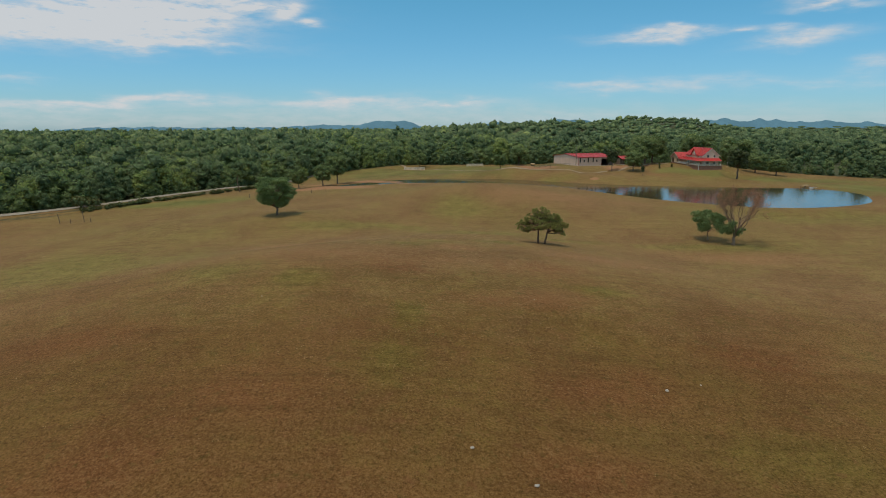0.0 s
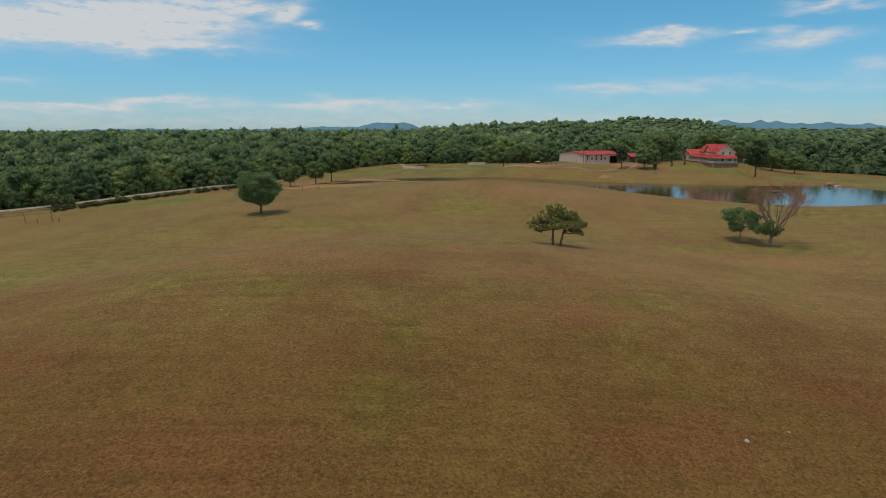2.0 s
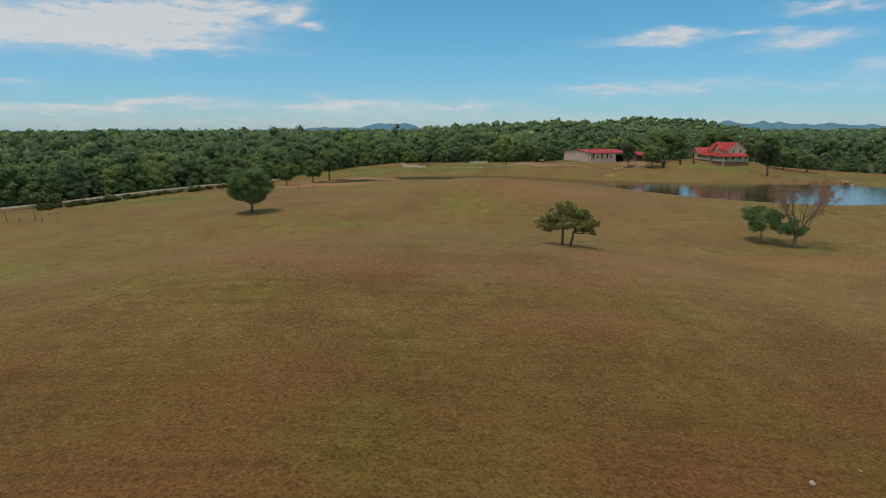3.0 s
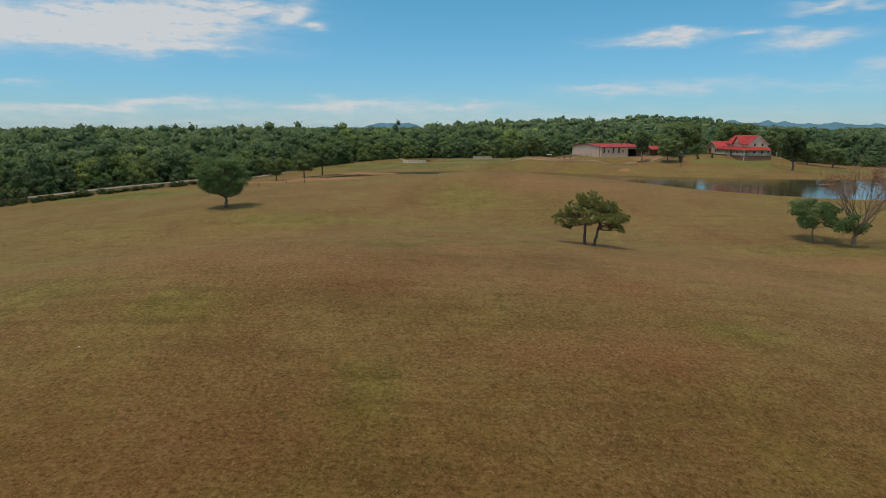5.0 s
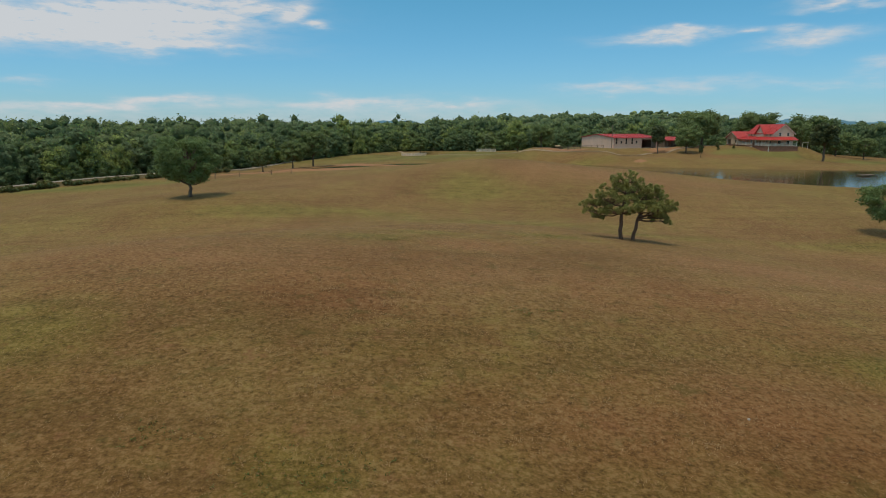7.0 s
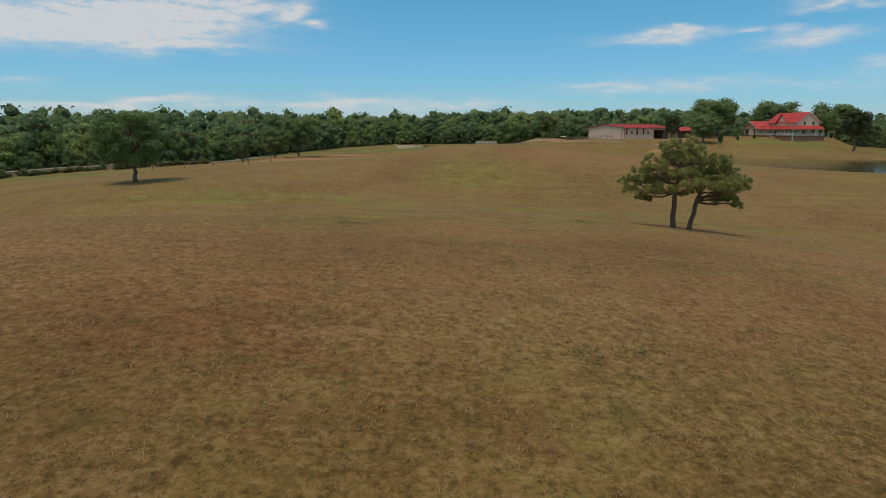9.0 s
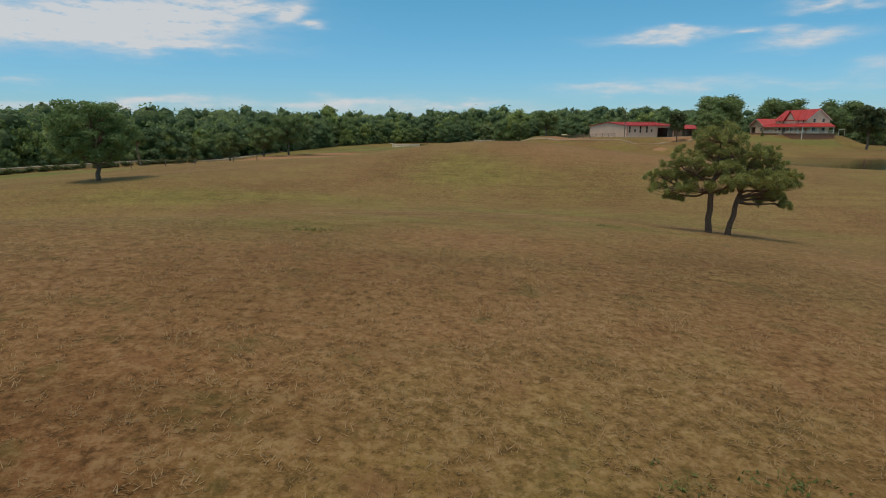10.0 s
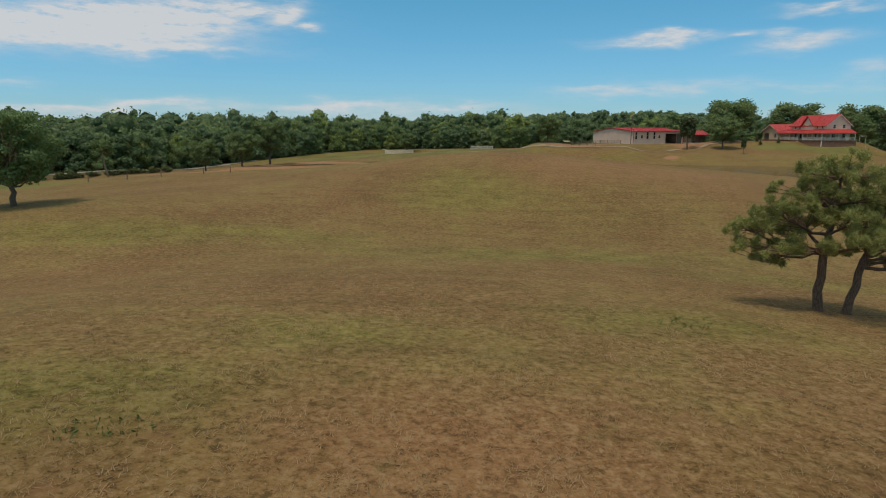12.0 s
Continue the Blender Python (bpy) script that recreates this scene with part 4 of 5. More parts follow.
    for s in (-1, 1):
        seamed_roof([(x0 - 0.75, yg + s * (hw + 0.4), E - dd + 0.14), (x0 + 0.6, yg + s * (hw + 0.4), E - dd + 0.14), (xb + 0.4, yg, top + 0.14), (x0 - 0.75, yg, top + 0.14)], ob, "roof")
    window(ob, west(yg, E - 0.9, x0 - 0.26), 0.95, 1.5, arched=True)
    for s in (-1.5, 1.5):
        window(ob, west(yg + s, E - 0.9, x0 - 0.26), 0.5, 1.0)
    # porch roof, west and south
    seamed_roof([(118.6, 272.6, PE), (118.6, 300.0, PE), (x0, 300.0, PW), (x0, y0, PW)], ob, "porch_roof", 0.12)
    seamed_roof([(118.6, 272.6, PE), (129.6, 272.6, PE), (129.6, y0, PW), (x0, y0, PW)], ob, "porch_roof", 0.12)
    beam = bmesh.new()
    add_box(beam, (118.95, 273.0, PE - 0.32), (119.12, 300.0, PE - 0.12))
    add_box(beam, (119.12, 273.0, PE - 0.32), (129.4, 273.17, PE - 0.12))
    part("porch_beam", beam, TRIM, ob)
    spots = [(119.03, 273.1 + i * 2.69) for i in range(11)] + [(119.03 + i * 2.58, 273.1) for i in range(1, 5)]
    for i, (x, y) in enumerate(spots):
        bm = box((x - 0.09, y - 0.09, F), (x + 0.09, y + 0.09, PE - 0.3), 0.012)
        add_box(bm, (x - 0.13, y - 0.13, F), (x + 0.13, y + 0.13, F + 0.14))
        add_box(bm, (x - 0.13, y - 0.13, PE - 0.42), (x + 0.13, y + 0.13, PE - 0.32))
        part("porch_post", bm, TRIM, ob)
    part("porch_post", box((118.9, 272.9, 3.5), (119.12, 273.12, F - 0.22), 0.01), TRIM, ob)
    for i in range(10):
        rail = bmesh.new()
        a, b = 273.1 + i * 2.69 + 0.1, 273.1 + (i + 1) * 2.69 - 0.1
        if i == 4:
            continue
        for z in (0.12, 0.88):
            add_box(rail, (118.99, a, F + z), (119.07, b, F + z + 0.07))
        for j in range(12):
            y = a + (j + 0.5) * (b - a) / 12
            add_box(rail, (119.01, y - 0.02, F + 0.19), (119.05, y + 0.02, F + 0.88))
        part("railing", rail, TRIM, ob)
    for i in range(4):
        rail = bmesh.new()
        a, b = 119.03 + i * 2.58 + 0.1, 119.03 + (i + 1) * 2.58 - 0.1
        for z in (0.12, 0.88):
            add_box(rail, (a, 273.06, F + z), (b, 273.14, F + z + 0.07))
        for j in range(12):
            x = a + (j + 0.5) * (b - a) / 12
            add_box(rail, (x - 0.02, 273.08, F + 0.19), (x + 0.02, 273.12, F + 0.88))
        part("railing", rail, TRIM, ob)
    # side wing with an open carport
    wx0, wx1, wy0, wy1, we, wr = 119.6, 129.0, 300.3, 311.5, 8.5, 10.9
    part("foundation", box((wx0, wy0, G), (wx1, wy1, F)), BRICK, ob)
    turn = Matrix.Translation((wx0, wy0, F)) @ Matrix.Rotation(radians(90), 4, "Z") @ Matrix.Scale(-1, 4, (0, 1, 0))
    part("wall", holed(wy1 - wy0, we - F, [(6.6, 9.9, 0.0, 2.2), (1.6, 2.6, 0.7, 1.9)], 0.2, turn), SIDING, ob)
    window(ob, west(wy0 + 2.1, F + 0.7, wx0), 1.0, 1.2)
    part("wall", box((wx0 + 0.2, wy0, F), (wx1, wy0 + 0.2, we)), SIDING, ob)
    part("wall", box((wx0 + 0.2, wy1 - 0.2, F), (wx1, wy1, we)), SIDING, ob)
    part("wall", box((wx1 - 0.2, wy0 + 0.2, F), (wx1, wy1 - 0.2, we)), SIDING, ob)
    ym = (wy0 + wy1) / 2
    for x in (wx0, wx1 - 0.2):
        part("gable", prism([(wy0, we), (wy1, we), (ym, wr - 0.05)], 0.2, Matrix.Translation((x, 0, 0)) @ Matrix(((0, 1, 0, 0), (1, 0, 0, 0), (0, 0, 1, 0), (0, 0, 0, 1)))), SIDING, ob)
    dd = (wr - we) / (ym - wy0) * 0.5
    for y, s in ((wy0, -0.5), (wy1, 0.5)):
        seamed_roof([(wx0 - 0.6, y + s, we - dd + 0.14), (wx1 + 0.5, y + s, we - dd + 0.14), (wx1 + 0.5, ym, wr + 0.14), (wx0 - 0.6, ym, wr + 0.14)], ob)
    for s in (-1, 1):
        trim = bmesh.new()
        a, b, t = Vector((wx0 - 0.66, ym, wr + 0.06)), Vector((wx0 - 0.66, ym + s * 6.1, we - dd + 0.06)), Vector((0, 0, -0.26))
        v = [trim.verts.new(p) for p in (a, b, b + t, a + t)]
        w = [trim.verts.new(p + Vector((0.05, 0, 0))) for p in (a, b, b + t, a + t)]
        trim.faces.new(v)
        trim.faces.new(w[::-1])
        for i in range(4):
            j = (i + 1) % 4
            trim.faces.new((v[j], v[i], w[i], w[j]))
        part("trim", trim, TRIM, ob)
    part("steps", add_box(add_box(box((117.6, yg - 1.0, 3.6), (118.2, yg + 1.0, F - 0.85)), (118.2, yg - 1.0, 3.6), (118.56, yg + 1.0, F - 0.6)), (118.56, yg - 1.0, 3.6), (118.9, yg + 1.0, F - 0.35)), CONCRETE, ob)
    # white goal frame
    sw = thing("goal_frame", Matrix.Translation((136.6, 283.0, ground_z(136.6, 283.0))), "thin white goal frame standing on the lawn", "goal")
    for x in (-1.0, 1.0):
        part("post", mesh_np("post", *tube_arrays([(x, 0, -0.2), (x, 0, 2.2)], (0.06, 0.06), 8), TRIM), None, sw)
    part("crossbar", mesh_np("crossbar", *tube_arrays([(-1.0, 0, 2.2), (1.0, 0, 2.2)], (0.055, 0.055), 8), TRIM), None, sw)


barn()
house()


# ---- fences, poles, pond things ----
def post_at(x, y, h, r, lean=(0.0, 0.0), name="fence_post", label="weathered grey timber fence post in dry grass", group="old fence posts"):
    z = ground_z(x, y)
    V, F = tube_arrays([(0, 0, -0.4), (lean[0] * 0.4, lean[1] * 0.4, h * 0.5), (lean[0], lean[1], h), (lean[0], lean[1], h + 0.02)], (r * 1.1, r, r * 0.85, r * 0.1), 8)
    ob = new(name, mesh_np(name, V, F, TIMBER, smooth=False))
    ob.matrix_basis = pose(x, y, z)
    return tagged(ob, label, "post", group)


for x, y, h, lean in ((-114.0, 173, 3.0, (-0.5, 0)), (-110.5, 172.5, 1.3, (0, 0)), (-107.0, 173.5, 3.3, (-0.4, 0.1)), (-104.5, 172.5, 1.2, (0.05, 0)),
                      (-69, 209, 1.7, (0.2, 0)), (-62, 210.5, 1.5, (0.25, 0)), (-48, 214.5, 1.4, (0, 0)), (-43, 216, 1.4, (0.05, 0)), (-56, 212.5, 1.3, (0, 0.1))):
    post_at(x, y, h, 0.09, lean)


def wire(points, label):
    """Fence wire strung between posts, sagging a little."""
    pieces = []
    for (x, y, h), (u, v, k) in zip(points, points[1:]):
        for f in (0.5, 0.9):
            a, b = (x, y, ground_z(x, y) + h * f), (u, v, ground_z(u, v) + k * f)
            mid = [(p + q) / 2 for p, q in zip(a, b)]
            mid[2] -= 0.08
            pieces.append(tube_arrays([a, mid, b], (0.012, 0.012, 0.012), 4))
    V, F = joined(pieces)
    return tagged(new("fence_wire", mesh_np("fence_wire", V, F, TIMBER)), label, "fence wire")


wire([(-69, 209, 1.5), (-62, 210.5, 1.4), (-56, 212.5, 1.3), (-48, 214.5, 1.4), (-43, 216, 1.4)], "rusty strands of wire between old posts")
wire([(-114, 173, 1.3), (-110.5, 172.5, 1.2), (-107, 173.5, 1.3), (-104.5, 172.5, 1.1)], "rusty strands of wire between leaning posts")
post_at(66.6, 297.0, 9.4, 0.14, (0.05, 0), "utility_pole", "tall grey timber utility pole beside the barn", "utility poles")


def board_fence(x, y, turn, bays, bay=2.4, tall=1.5):
    ob = thing("board_fence", pose(x, y, ground_z(x, y) - 0.05, 0, 0, turn), "worn cream board fence beside the farm road", "fence", "board fences")
    for i in range(bays + 1):
        part("post", box((i * bay - 0.08, -0.08, -0.3), (i * bay + 0.08, 0.08, tall + 0.1), 0.01), FENCE, ob)
    for i in range(bays):
        for z in (0.3, 0.68, 1.06, 1.4):
            part("board", box((i * bay + 0.08, -0.04, z - 0.11), ((i + 1) * bay - 0.08, 0.0, z + 0.11), 0.006), FENCE, ob)


board_fence(-22.5, 343, -6, 5)
board_fence(14.0, 349, 4, 4)



def corral(x, y, turn, bays, bay=2.6):
    """Grey rails on round posts beside the barn."""
    ob = thing("rail_fence", pose(x, y, ground_z(x, y), 0, 0, turn), "grey timber rail fence on the bare bank by the barn", "fence", "rail fences")
    c, s = math.cos(radians(turn)), math.sin(radians(turn))
    low = [ground_z(x + c * i * bay, y + s * i * bay) - ground_z(x, y) for i in range(bays + 1)]
    for i, z in enumerate(low):
        part("post", mesh_np("post", *tube_arrays([(i * bay, 0, z - 0.3), (i * bay, 0, z + 1.35), (i * bay, 0, z + 1.37)], (0.09, 0.085, 0.01), 8), TIMBER), None, ob)
    for i in range(bays):
        for h in (0.5, 0.9, 1.25):
            part("rail", mesh_np("rail", *tube_arrays([(i * bay, 0.1, low[i] + h), ((i + 1) * bay, 0.1, low[i + 1] + h)], (0.05, 0.05), 6), TIMBER), None, ob)


corral(45.0, 291.5, -18, 3)
corral(49.0, 296.5, 14, 6)

feeder = thing("hay_feeder", pose(46.0, 304.0, ground_z(46.0, 304.0), 0, 0, 10), "small timber hay feeder with a tan sloping roof", "feeder")
for x in (-0.8, 0.8):
    for y in (-0.4, 0.4):
        part("post", box((x - 0.06, y - 0.06, -0.3), (x + 0.06, y + 0.06, 1.5 - 0.2 * (y < 0)), 0.01), TIMBER, feeder)
part("trough", add_box(add_box(box((-0.74, -0.34, 0.4), (0.74, 0.34, 0.46)), (-0.74, -0.36, 0.46), (0.74, -0.32, 0.8)), (-0.74, 0.32, 0.46), (0.74, 0.36, 0.8)), TIMBER, feeder)
part("roof", slab([(-1.1, -0.7, 1.36), (1.1, -0.7, 1.36), (1.1, 0.7, 1.62), (-1.1, 0.7, 1.62)], 0.06), TAN, feeder, "tan sloping roof sheet")

dock = thing("floating_dock", pose(113, 214, POND_LEVEL, 0, 0, 12), "small timber dock standing in the pond", "dock")
for i in range(12):
    part("board", box((-2.4 + i * 0.4, -1.1, 0.30), (-2.04 + i * 0.4, 1.1, 0.36), 0.006), TIMBER, dock)
for x in (-2.2, 2.2):
    for y in (-0.95, 0.95):
        part("leg", box((x - 0.08, y - 0.08, -1.6), (x + 0.08, y + 0.08, 0.30), 0.01), TIMBER, dock)
for y in (-0.95, 0.95):
    part("beam", box((-2.35, y - 0.05, 0.14), (2.35, y + 0.05, 0.30)), TIMBER, dock)


def boat():
    """An open dinghy drawn up at the bank."""
    ob = thing("rowing_boat", pose(147.2, 233.4, POND_LEVEL - 0.05, 0, 3, 20), "small white rowing boat at the pond's edge", "boat")
    rings = []
    for t in np.linspace(0, 1, 9):
        w = 0.75 * (1 - max(0, t - 0.35) ** 2 * 2.1)
        keel, rim = -0.15 + 0.28 * max(0, t - 0.5) ** 1.5, 0.5 + 0.12 * t * t
        rings.append([(-1.9 + 3.8 * t, w * k, keel + (rim - keel) * abs(k) ** 1.8) for k in (-1, -0.8, -0.5, 0, 0.5, 0.8, 1)])
    bm = bmesh.new()
    rows = [[bm.verts.new(p) for p in r] for r in rings]
    for a, b in zip(rows, rows[1:]):
        for i in range(6):
            bm.faces.new((a[i], a[i + 1], b[i + 1], b[i]))
    bm.faces.new(rows[0])
    bmesh.ops.solidify(bm, geom=bm.faces[:], thickness=0.05)
    part("hull", bm, HULL, ob)
    for x in (-1.0, 0.3):
        part("thwart", box((x - 0.14, -0.62, 0.26), (x + 0.14, 0.62, 0.31), 0.01), TIMBER, ob)
    bench = thing("landing_stage", pose(144.3, 234.6, POND_LEVEL, 0, 0, 20), "tan timber landing stage beside the boat", "dock")
    for i in range(7):
        part("board", box((-1.4 + i * 0.4, -0.9, 1.15), (-1.04 + i * 0.4, 0.9, 1.21), 0.006), TAN, bench)
    for x in (-1.25, 1.25):
        for y in (-0.8, 0.8):
            part("leg", box((x - 0.07, y - 0.07, -1.2), (x + 0.07, y + 0.07, 1.15), 0.01), TIMBER, bench)


boat()
for x, y, h in ((83.0, 186.5, 1.7), (84.4, 187.0, 1.3), (85.6, 186.6, 1.5)):
    ob = post_at(x, y, h + 0.6, 0.06, (0.06, 0), "mooring_stake", "dark timber stake standing in the pond", "mooring stakes")


def rock(x, y, size, seed):
    rng = np.random.default_rng(seed)
    bm = bmesh.new()
    bmesh.ops.create_icosphere(bm, subdivisions=2, radius=1)
    for v in bm.verts:
        v.co *= 0.8 + 0.35 * noise.noise(v.co * 1.3 + Vector((seed, 0, 0)))
        v.co = Vector((v.co.x * size, v.co.y * size * 0.8, v.co.z * size * 0.5))
    me = bpy.data.meshes.new("field_stone")
    bm.to_mesh(me)
    bm.free()
    me.materials.append(STONE)
    ob = new("field_stone", me)
    ob.matrix_basis = pose(x, y, ground_z(x, y) + size * 0.15, 0, 0, seed * 50)
    tagged(ob, "pale field stone lying in dry grass", "stone", "field stones")


for i, (x, y, s) in enumerate(((22.1, 54.0, 0.26), (26.1, 55.5, 0.15), (2.3, 42.2, 0.24), (6.9, 38.7, 0.26), (12.1, 74.9, 0.09), (-23.3, 72.9, 0.12))):
    rock(x, y, s, i + 1)


# ---- trees that stand apart ----
def pad_pine(name, trunk, pads, label, seed, needles=72000):
    """A pine: bare bent trunk, crooked limbs, and flat pads made of needle tufts."""
    rng = np.random.default_rng(seed)
    ob = thing(name, Matrix(), label, "tree", "pines in the pasture")
    trunk = np.array(trunk, float)
    tt = np.linspace(0, 1, 14)
    ts = np.linspace(0, 1, len(trunk))
    line = np.stack([np.interp(tt, ts, trunk[:, k]) for k in range(3)], 1)
    line[1:-1, :2] += rng.normal(0, 0.035, (12, 2))
    pieces = [tube_arrays(line, np.interp(tt, [0, 0.08, 0.4, 1], [0.27, 0.2, 0.16, 0.03]), 10)]
    tufts = []
    for x, y, z, rx, ry, rz in pads:
        want = max(0.0, z - 0.35 * math.hypot(x - trunk[-1, 0], y) - 0.5)
        i = int(np.clip(np.searchsorted(line[:, 2], max(want, trunk[1, 2])), 1, 12))
        limb = bent(line[i], (x, y, z - rz * 0.5), rng, 7, 0.1)
        pieces.append(tube_arrays(limb, np.linspace(0.085, 0.03, 7), 6))
        n = int(15 * rx * ry) + 6
        for _ in range(n):
            a, q = rng.uniform(0, 6.28), math.sqrt(rng.random())
            c = (x + math.cos(a) * rx * q, y + math.sin(a) * ry * q, z + rz * 1.35 * (rng.uniform(-0.35, 1.0) * math.sqrt(max(0, 1 - q * q)) - 0.2) + rng.normal(0, 0.08))
            r = rng.uniform(0.17, 0.33)
            tufts.append((*c, r, r, r * 0.8))
            pieces.append(tube_arrays(bent(limb[rng.integers(3, 7)], (c[0], c[1], c[2] - r * 0.4), rng, 3, 0.2), (0.025, 0.015, 0.008), 4))
    V, F = joined(pieces)
    part("trunk", mesh_np("trunk", V, F, PINE_BARK, smooth=True), None, ob)
    T = np.asarray(tufts)
    pick = rng.integers(len(T), size=needles)
    d = rng.normal(0, 1, (needles, 3))
    d[:, 2] += 0.35
    d /= np.linalg.norm(d, axis=1, keepdims=True)
    root = T[pick, :3] + rng.normal(0, 0.3, (needles, 3)) * T[pick, 3:4]
    side = np.cross(d, rng.normal(0, 1, (needles, 3)))
    side *= 0.013 / np.linalg.norm(side, axis=1, keepdims=True)
    tip = root + d * rng.uniform(0.13, 0.24, (needles, 1))
    LV = np.stack([root - side, root + side, tip], 1).reshape(-1, 3)
    part("crown", mesh_np("crown", LV, np.arange(needles * 3).reshape(-1, 3), PINE), None, ob)
    return ob


pine_a = pad_pine("pine_tree", [(0, 0, -0.3), (-0.06, 0, 2.4), (0.15, 0, 4.2), (0.35, 0, 6.3)], [
    (0.3, 0, 6.35, 1.7, 1.6, 0.7), (-0.9, 0.6, 5.5, 1.3, 1.2, 0.6), (1.0, -0.5, 5.4, 1.2, 1.2, 0.6), (-2.2, -0.2, 4.7, 1.4, 1.3, 0.55), (-3.3, 0.3, 3.9, 1.1, 1.2, 0.5),
    (-1.6, 0.9, 3.8, 1.2, 1.2, 0.5), (-3.0, -0.5, 3.05, 1.3, 1.2, 0.4), (-1.2, -1.0, 3.2, 1.1, 1.0, 0.45), (0.9, 0.8, 4.3, 1.0, 1.0, 0.5), (0.2, -1.2, 4.4, 1.0, 1.0, 0.5),
    (0.5, 1.6, 5.2, 1.1, 1.1, 0.5), (0.0, 2.2, 3.9, 1.3, 1.2, 0.5), (0.3, -2.2, 3.7, 1.1, 1.1, 0.45), (0.8, -0.2, 2.9, 0.5, 0.5, 0.3), (-2.3, 0.2, 2.45, 0.8, 0.7, 0.3)],
    "open-crowned pasture pine with an upright bare trunk", 21)
stand(pine_a, 19.5, 118.1, 0.0, 1.05, wide=1.03)
pine_b = pad_pine("pine_tree", [(0, 0, -0.3), (0.4, 0, 2.1), (0.75, 0, 3.4), (1.5, 0, 5.5)], [
    (1.5, 0, 5.75, 1.6, 1.5, 0.65), (2.7, 0.3, 5.0, 1.4, 1.3, 0.6), (0.4, 0.2, 5.1, 1.2, 1.1, 0.55), (3.6, -0.2, 4.1, 1.2, 1.1, 0.45), (4.0, 0.2, 3.5, 0.9, 0.9, 0.4),
    (2.2, -1.0, 4.2, 1.2, 1.1, 0.5), (2.9, 0.9, 3.5, 1.0, 1.0, 0.4), (0.9, -1.3, 4.2, 1.1, 1.0, 0.5), (1.2, 1.6, 4.6, 1.3, 1.2, 0.5), (0.2, -0.3, 3.6, 0.7, 0.7, 0.35),
    (1.8, 2.3, 3.9, 1.1, 1.0, 0.45), (2.0, -2.1, 3.8, 1.0, 1.0, 0.45), (2.6, -0.5, 3.0, 0.7, 0.7, 0.3), (3.3, 0.1, 2.55, 0.8, 0.7, 0.3), (3.8, -0.4, 2.2, 0.5, 0.5, 0.25), (2.3, 0.5, 2.3, 0.5, 0.5, 0.25)],
    "open-crowned pasture pine with a leaning trunk", 22)
stand(pine_b, 20.75, 118.0, 0.0, 1.0, wide=0.98)

oak = blob_tree("oak_tree", 3, 10.5, 5.6, 2.0, 0.28, 52, 30000, 0.12, OAK, BARK, "broad round green oak alone in the pasture", core=0.3, gaps=0.62, flatness=0.6)
stand(oak, -43.6, 153.1, 0.3)


def dying_tree():
    """A vase of bare limbs with thin reddish leaves and a green skirt of shoots."""
    rng = np.random.default_rng(8)
    ob = thing("dying_tree", Matrix(), "half-bare tree with rust-red leaves and green shoots below", "tree")
    pieces = [tube_arrays(bent((0, 0, -0.3), (0.1, 0, 2.2), rng, 4, 0.05), (0.42, 0.33, 0.3, 0.27), 10)]
    tips = []

    def grow(a, d, length, r, level):
        b = a + d * length
        pieces.append(tube_arrays(bent(a, b, rng, 5, 0.10), np.linspace(r, r * 0.45, 5), 6 if level < 2 else 4))
        if level > 1:
            tips.append(a + (b - a) * rng.uniform(0.4, 0.9))
        if level == 5:
            tips.append(b)
            return
        for _ in range(3 if level < 3 else 2):
            t = rng.uniform(0.5, 1.0)
            n = d + rng.normal(0, 0.27, 3) + np.array((0, 0, 0.12))
            grow(a + (b - a) * t, n / np.linalg.norm(n), length * rng.uniform(0.5, 0.78), r * 0.5, level + 1)

    for i in range(9):
        a = i * 0.7 + rng.uniform(0, 0.4)
        d = np.array((math.cos(a) * 0.5 + 0.08, math.sin(a) * 0.5, 1.0))
        grow(np.array((0.1, 0, 1.7)), d / np.linalg.norm(d), 5.2, 0.14, 1)
    V, F = joined(pieces)
    part("trunk", mesh_np("trunk", V, F, BARE_BARK, smooth=True), None, ob)
    far = [t for t in tips if rng.random() < (0.7 if t[0] > 0.2 else 0.45)]
    blobs = [(*t, 0.7, 0.7, 0.7) for t in far]
    LV, LF = leaves(blobs, 13000, 0.06, rng, 1.2, 1.0)
    part("crown", mesh_np("crown", LV, LF, RUST_LEAF), None, ob, "thin rust-red leaves")
    shoots = [(-1.6, 0, 3.6, 1.3, 1.2, 1.0), (-0.8, -0.6, 4.6, 1.0, 1.0, 0.8), (0.6, -0.4, 2.9, 1.1, 1.0, 0.8), (-0.6, 0.7, 2.7, 1.1, 1.0, 0.8), (-2.5, 0.2, 2.9, 0.9, 0.9, 0.6), (1.7, 0.3, 3.3, 0.7, 0.7, 0.5)]
    LV, LF = leaves(shoots, 4200, 0.10, rng, 0.9, 1.0, 1.0, 0.15)
    part("undergrowth", mesh_np("undergrowth", LV, LF, OAK), None, ob, "green leafy shoots")
    return ob


stand(dying_tree(), 66.0, 131.2, 0.0, 1.06)
small = blob_tree("young_tree", 14, 7.2, 4.1, 2.1, 0.13, 22, 13000, 0.11, OAK, BARE_BARK, "young round green tree in the pasture", core=0.22, flatness=0.6, gaps=0.78)
stand(small, 62.2, 136.0, 1.0)

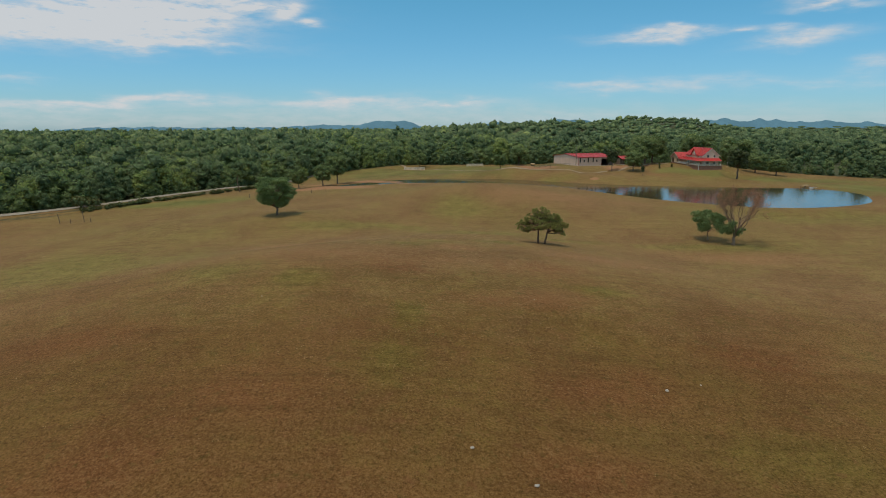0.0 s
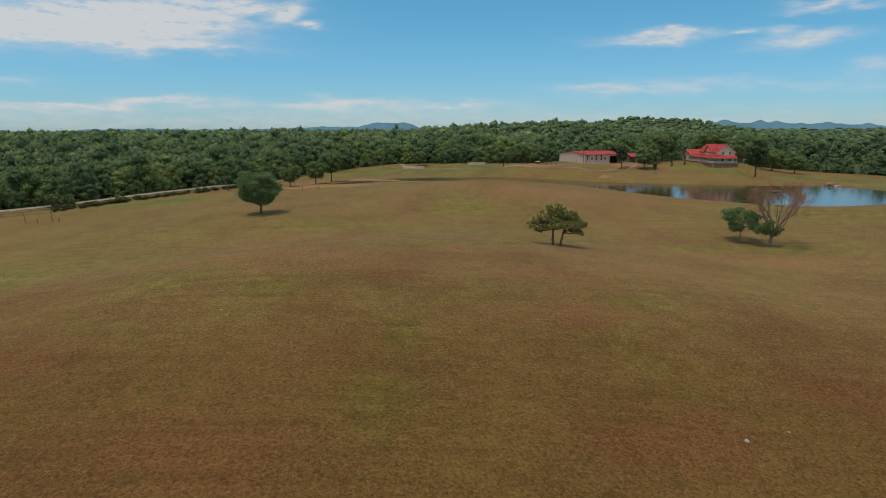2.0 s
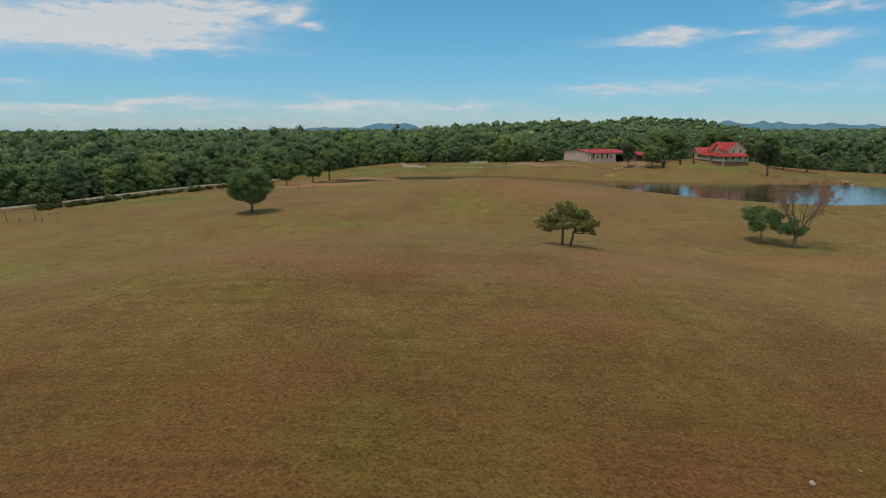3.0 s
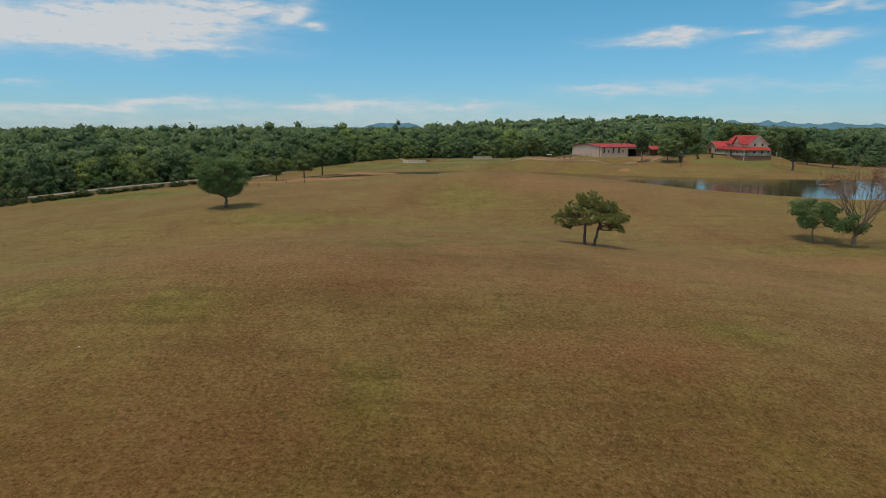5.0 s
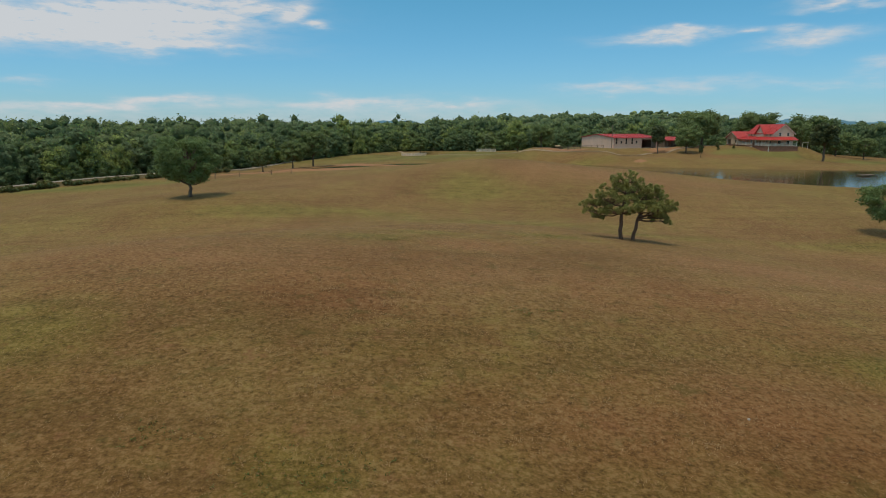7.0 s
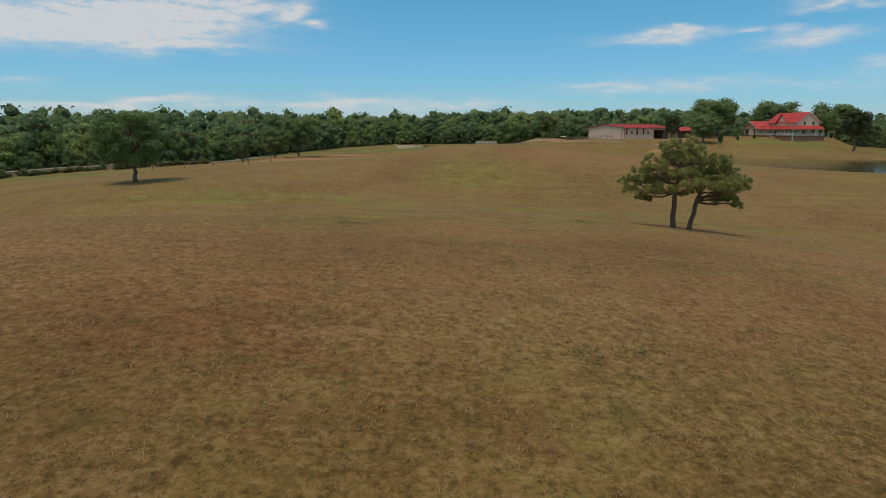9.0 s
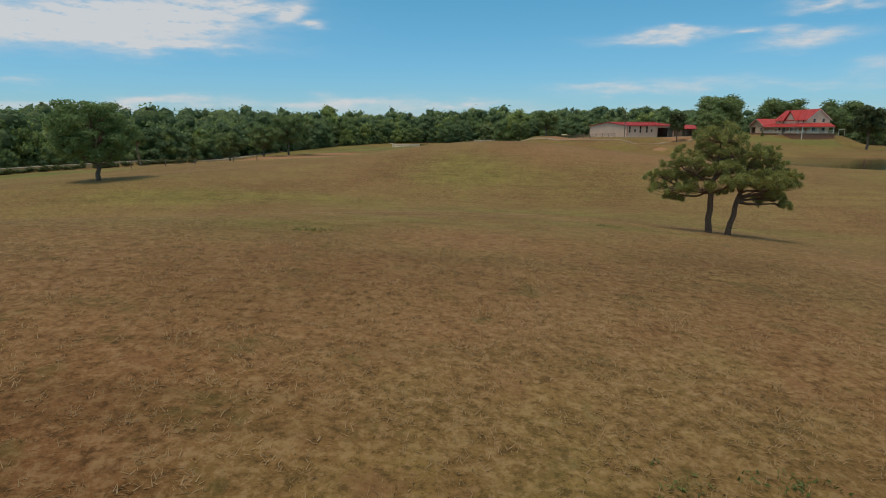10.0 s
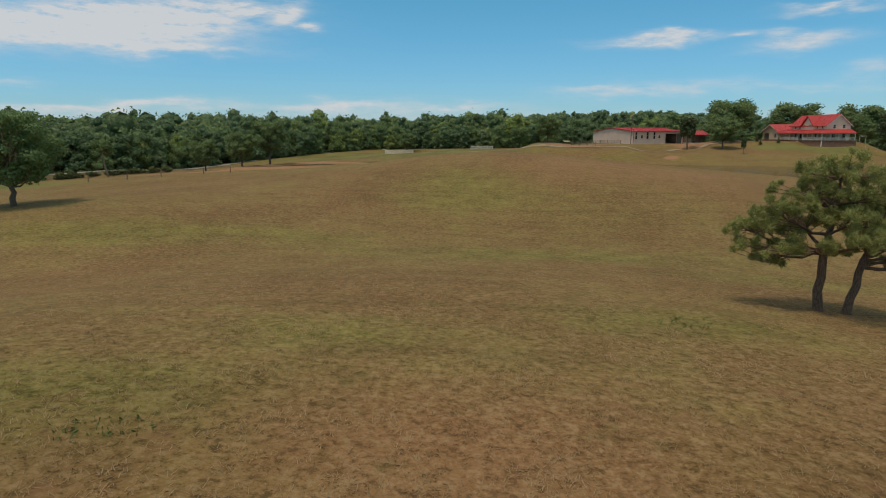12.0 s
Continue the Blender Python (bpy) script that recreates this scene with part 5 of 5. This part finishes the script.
# templates for the trees round the pond, the yard and along the woods
broad = blob_tree("broadleaf_tree", 31, 10.0, 5.2, 2.4, 0.26, 26, 5000, 0.21, WOODS, BARK, "full green broadleaf tree beside the farmyard", core=0.62, gaps=0.9, group="broadleaf trees")
stand(broad, 89.0, 277.0, 0.4, 0.95)
tall = blob_tree("broadleaf_tree", 32, 14.5, 5.6, 4.2, 0.30, 28, 6000, 0.23, WOODS, BARK, "tall green broadleaf tree behind the farmyard", core=0.62, flatness=0.8, group="broadleaf trees")
stand(tall, 141.0, 329.0, 0.0, 1.2, wide=1.4)
thin = blob_tree("broadleaf_tree", 33, 11.0, 3.0, 4.4, 0.20, 18, 4500, 0.20, CEDAR, BARK, "dark slender tree with a bare lower trunk", core=0.6, flatness=0.95, group="slender dark trees")
stand(thin, 81.5, 286.0, 0.0, 1.0)
for x, y, a, s, w, src in ((95.5, 291, 2.0, 1.0, 1.0, broad), (104, 306, 4.0, 0.82, 1.05, tall), (101.5, 299, 0.7, 0.75, 1.0, tall), (112, 318, 1.5, 0.85, 1.0, tall),
                           (139, 290, 2.2, 0.9, 0.95, broad), (129.0, 259.3, 0.5, 1.2, 1.35, thin), (146, 296, 1.1, 0.95, 1.0, broad), (153, 290, 5.1, 1.0, 1.1, broad),
                           (160, 284, 3.3, 0.85, 1.2, broad), (38, 297, 0.2, 0.95, 1.05, broad), (29.5, 306, 3.0, 0.8, 1.0, broad), (-49.5, 243, 1.2, 0.92, 0.95, broad),
                           (-60.5, 247, 2.7, 0.85, 0.95, broad), (-45.5, 254, 4.4, 0.68, 0.75, tall), (89.5, 265, 0, 0.42, 0.7, thin), (-14, 356, 1.0, 0.9, 0.9, broad),
                           (150, 304, 0.9, 0.9, 1.0, tall)):
    stand(src, x, y, a, s, copy=True, wide=w)
lean_tree = blob_tree("leaning_tree", 41, 9.5, 2.6, 6.0, 0.20, 10, 2200, 0.2, WOODS, BARE_BARK, "leaning grey-trunked tree beside the road", lean=(-1.6, 0.3), core=0.4)
stand(lean_tree, -84, 243)


def cone_shrub():
    rng = np.random.default_rng(51)
    ob = thing("cone_shrub", Matrix(), "clipped dark conical shrub on the lawn", "shrub", "cone shrubs")
    V, F = leaves([(0, 0, 0.3 + 0.25 * i, 0.62 - 0.075 * i, 0.62 - 0.075 * i, 0.3) for i in range(7)], 900, 0.07, rng, 0.6, 0.4)
    part("crown", mesh_np("crown", V, F, HEDGE), None, ob)
    V, F = tube_arrays([(0, 0, -0.2), (0, 0, 1.7)], (0.06, 0.02), 6)
    part("trunk", mesh_np("trunk", V, F, BARK), None, ob)
    return ob


cone = cone_shrub()
stand(cone, 102.5, 280.5)
for x, y in ((108.4, 280.8), (105.0, 287.5)):
    stand(cone, x, y, 1.0, 0.95, copy=True)


def hedge_bush(seed):
    rng = np.random.default_rng(seed)
    ob = thing("hedge_bush", Matrix(), "ragged dark green bush of the roadside hedge", "bush", "roadside hedge")
    blobs = [(rng.uniform(-1, 1), rng.uniform(-0.6, 0.6), rng.uniform(0.4, 0.95), rng.uniform(0.5, 0.85), rng.uniform(0.5, 0.7), rng.uniform(0.4, 0.65)) for _ in range(7)]
    V, F = leaves(blobs, 380, 0.17, rng, 0.9, 0.6)
    C, CF = cores(blobs, 0.7)
    index = np.r_[np.zeros(len(F)), np.ones(len(CF))]
    V, F = joined([(V, F), (C, CF)])
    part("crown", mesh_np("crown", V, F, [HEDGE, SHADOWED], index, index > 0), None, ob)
    pieces = [tube_arrays(bent((0, 0, -0.2), (b[0], b[1], b[2]), rng, 4, 0.1), (0.06, 0.05, 0.04, 0.02), 5) for b in blobs]
    V, F = joined(pieces)
    part("stems", mesh_np("stems", V, F, BARK), None, ob)
    return ob


bushes = [hedge_bush(s) for s in (61, 62, 63)]
road_line = np.array(ROAD, float)
seg = np.r_[0, np.cumsum(np.linalg.norm(np.diff(road_line, axis=0), axis=1))]
rng = np.random.default_rng(71)
first = [True, True, True]
for s in np.arange(100, 354, 1.55):
    x, y = np.interp(s, seg, road_line[:, 0]), np.interp(s, seg, road_line[:, 1])
    if 246 < s < 273 or rng.random() < 0.06:
        continue
    d = road_line[min(len(seg) - 1, np.searchsorted(seg, s))] - road_line[np.searchsorted(seg, s) - 1]
    d /= np.linalg.norm(d)
    off = 6.1 + rng.uniform(-0.6, 0.6)
    x, y = x + d[1] * off, y - d[0] * off
    k = rng.integers(3)
    a, size = math.atan2(d[1], d[0]) + rng.uniform(-0.3, 0.3), rng.uniform(0.75, 1.25)
    stand(bushes[k], x, y, a, size, copy=not first[k])
    first[k] = False
stand(bushes[0], -121.5, 199.5, 0.3, 2.2, copy=True)


# ---- grass ----
def grass():
    """Matted dry blades, upright and lying, thickest where the camera comes low; too many to count."""
    rng = np.random.default_rng(81)
    n = 44000
    y = 104 + rng.normal(0, 1, n) * np.where(rng.random(n) < 0.5, 15, 32)
    x = 3 + rng.normal(0, 1, n) * (9 + np.abs(y - 88) * 0.36)
    inside = (y > 40) & (y < 185)
    x, y, n = x[inside], y[inside], int(inside.sum())
    clump = np.array([noise.noise(Vector((a * 0.5, b * 0.5, 0))) + 0.7 * noise.noise(Vector((a * 1.9, b * 1.9, 4))) for a, b in zip(x, y)])
    keep = clump + rng.normal(0, 0.3, n) > 0.0
    x, y = x[keep], y[keep]
    z = height(x, y)
    k = 7
    x, y, z = (np.repeat(v, k) for v in (x, y, z))
    m = len(x)
    a = rng.uniform(0, 2 * np.pi, m)
    tall, out = rng.uniform(0.01, 0.085, m), rng.uniform(0.05, 0.17, m)
    bx, by = x + rng.normal(0, 0.10, m), y + rng.normal(0, 0.10, m)
    w = rng.uniform(0.006, 0.013, m)
    tip = np.stack([bx + np.cos(a) * out, by + np.sin(a) * out, z + tall], 1)
    l = np.stack([bx - np.sin(a) * w, by + np.cos(a) * w, z - 0.01], 1)
    r = np.stack([bx + np.sin(a) * w, by - np.cos(a) * w, z - 0.01], 1)
    V = np.stack([l, r, tip], 1).reshape(-1, 3)
    ob = new("grass", mesh_np("grass", V, np.arange(m * 3).reshape(-1, 3), GRASS))
    tagged(ob, "dry straw-coloured grass tufts on the pasture", "grass", kind="stuff")


def weeds():
    """Scattered patches of low green weeds in the dry grass."""
    rng = np.random.default_rng(91)
    centres = [(4.4, 84.7, 0.5), (6.0, 85.0, 0.4), (22.5, 80.0, 1.0), (22.8, 77.2, 0.8), (-5.1, 70.0, 1.1), (-2.8, 70.4, 0.8), (-3.8, 63.0, 1.1), (-9.7, 72.0, 0.8), (-4.6, 101.0, 0.5), (-0.5, 62.0, 0.7), (10.5, 112.0, 0.7), (25.0, 129.0, 1.2)]
    pieces = []
    for x, y, r in centres:
        n = int(60 * r) + 8
        a, q = rng.uniform(0, 6.28, n), np.sqrt(rng.random(n)) * r * rng.uniform(0.6, 1.9, n)
        px, py = x + np.cos(a) * q * 1.3, y + np.sin(a) * q
        pz = height(px, py)
        blobs = [(u, v, w + 0.03, 0.11, 0.11, 0.05) for u, v, w in zip(px, py, pz)]
        pieces.append(leaves(blobs, n * 3, 0.05, rng, 0.8, 0.8, 0.4))
    V, F = joined(pieces)
    tagged(new("weeds", mesh_np("weeds", V, F, WEED)), "patches of low green weeds in dry grass", "weeds", kind="stuff")


weeds()
GRASS = foliage("dry_grass_blades", (0.30, 0.178, 0.078), (0.58, 0.365, 0.185), 0.35, 0.45)
grass()
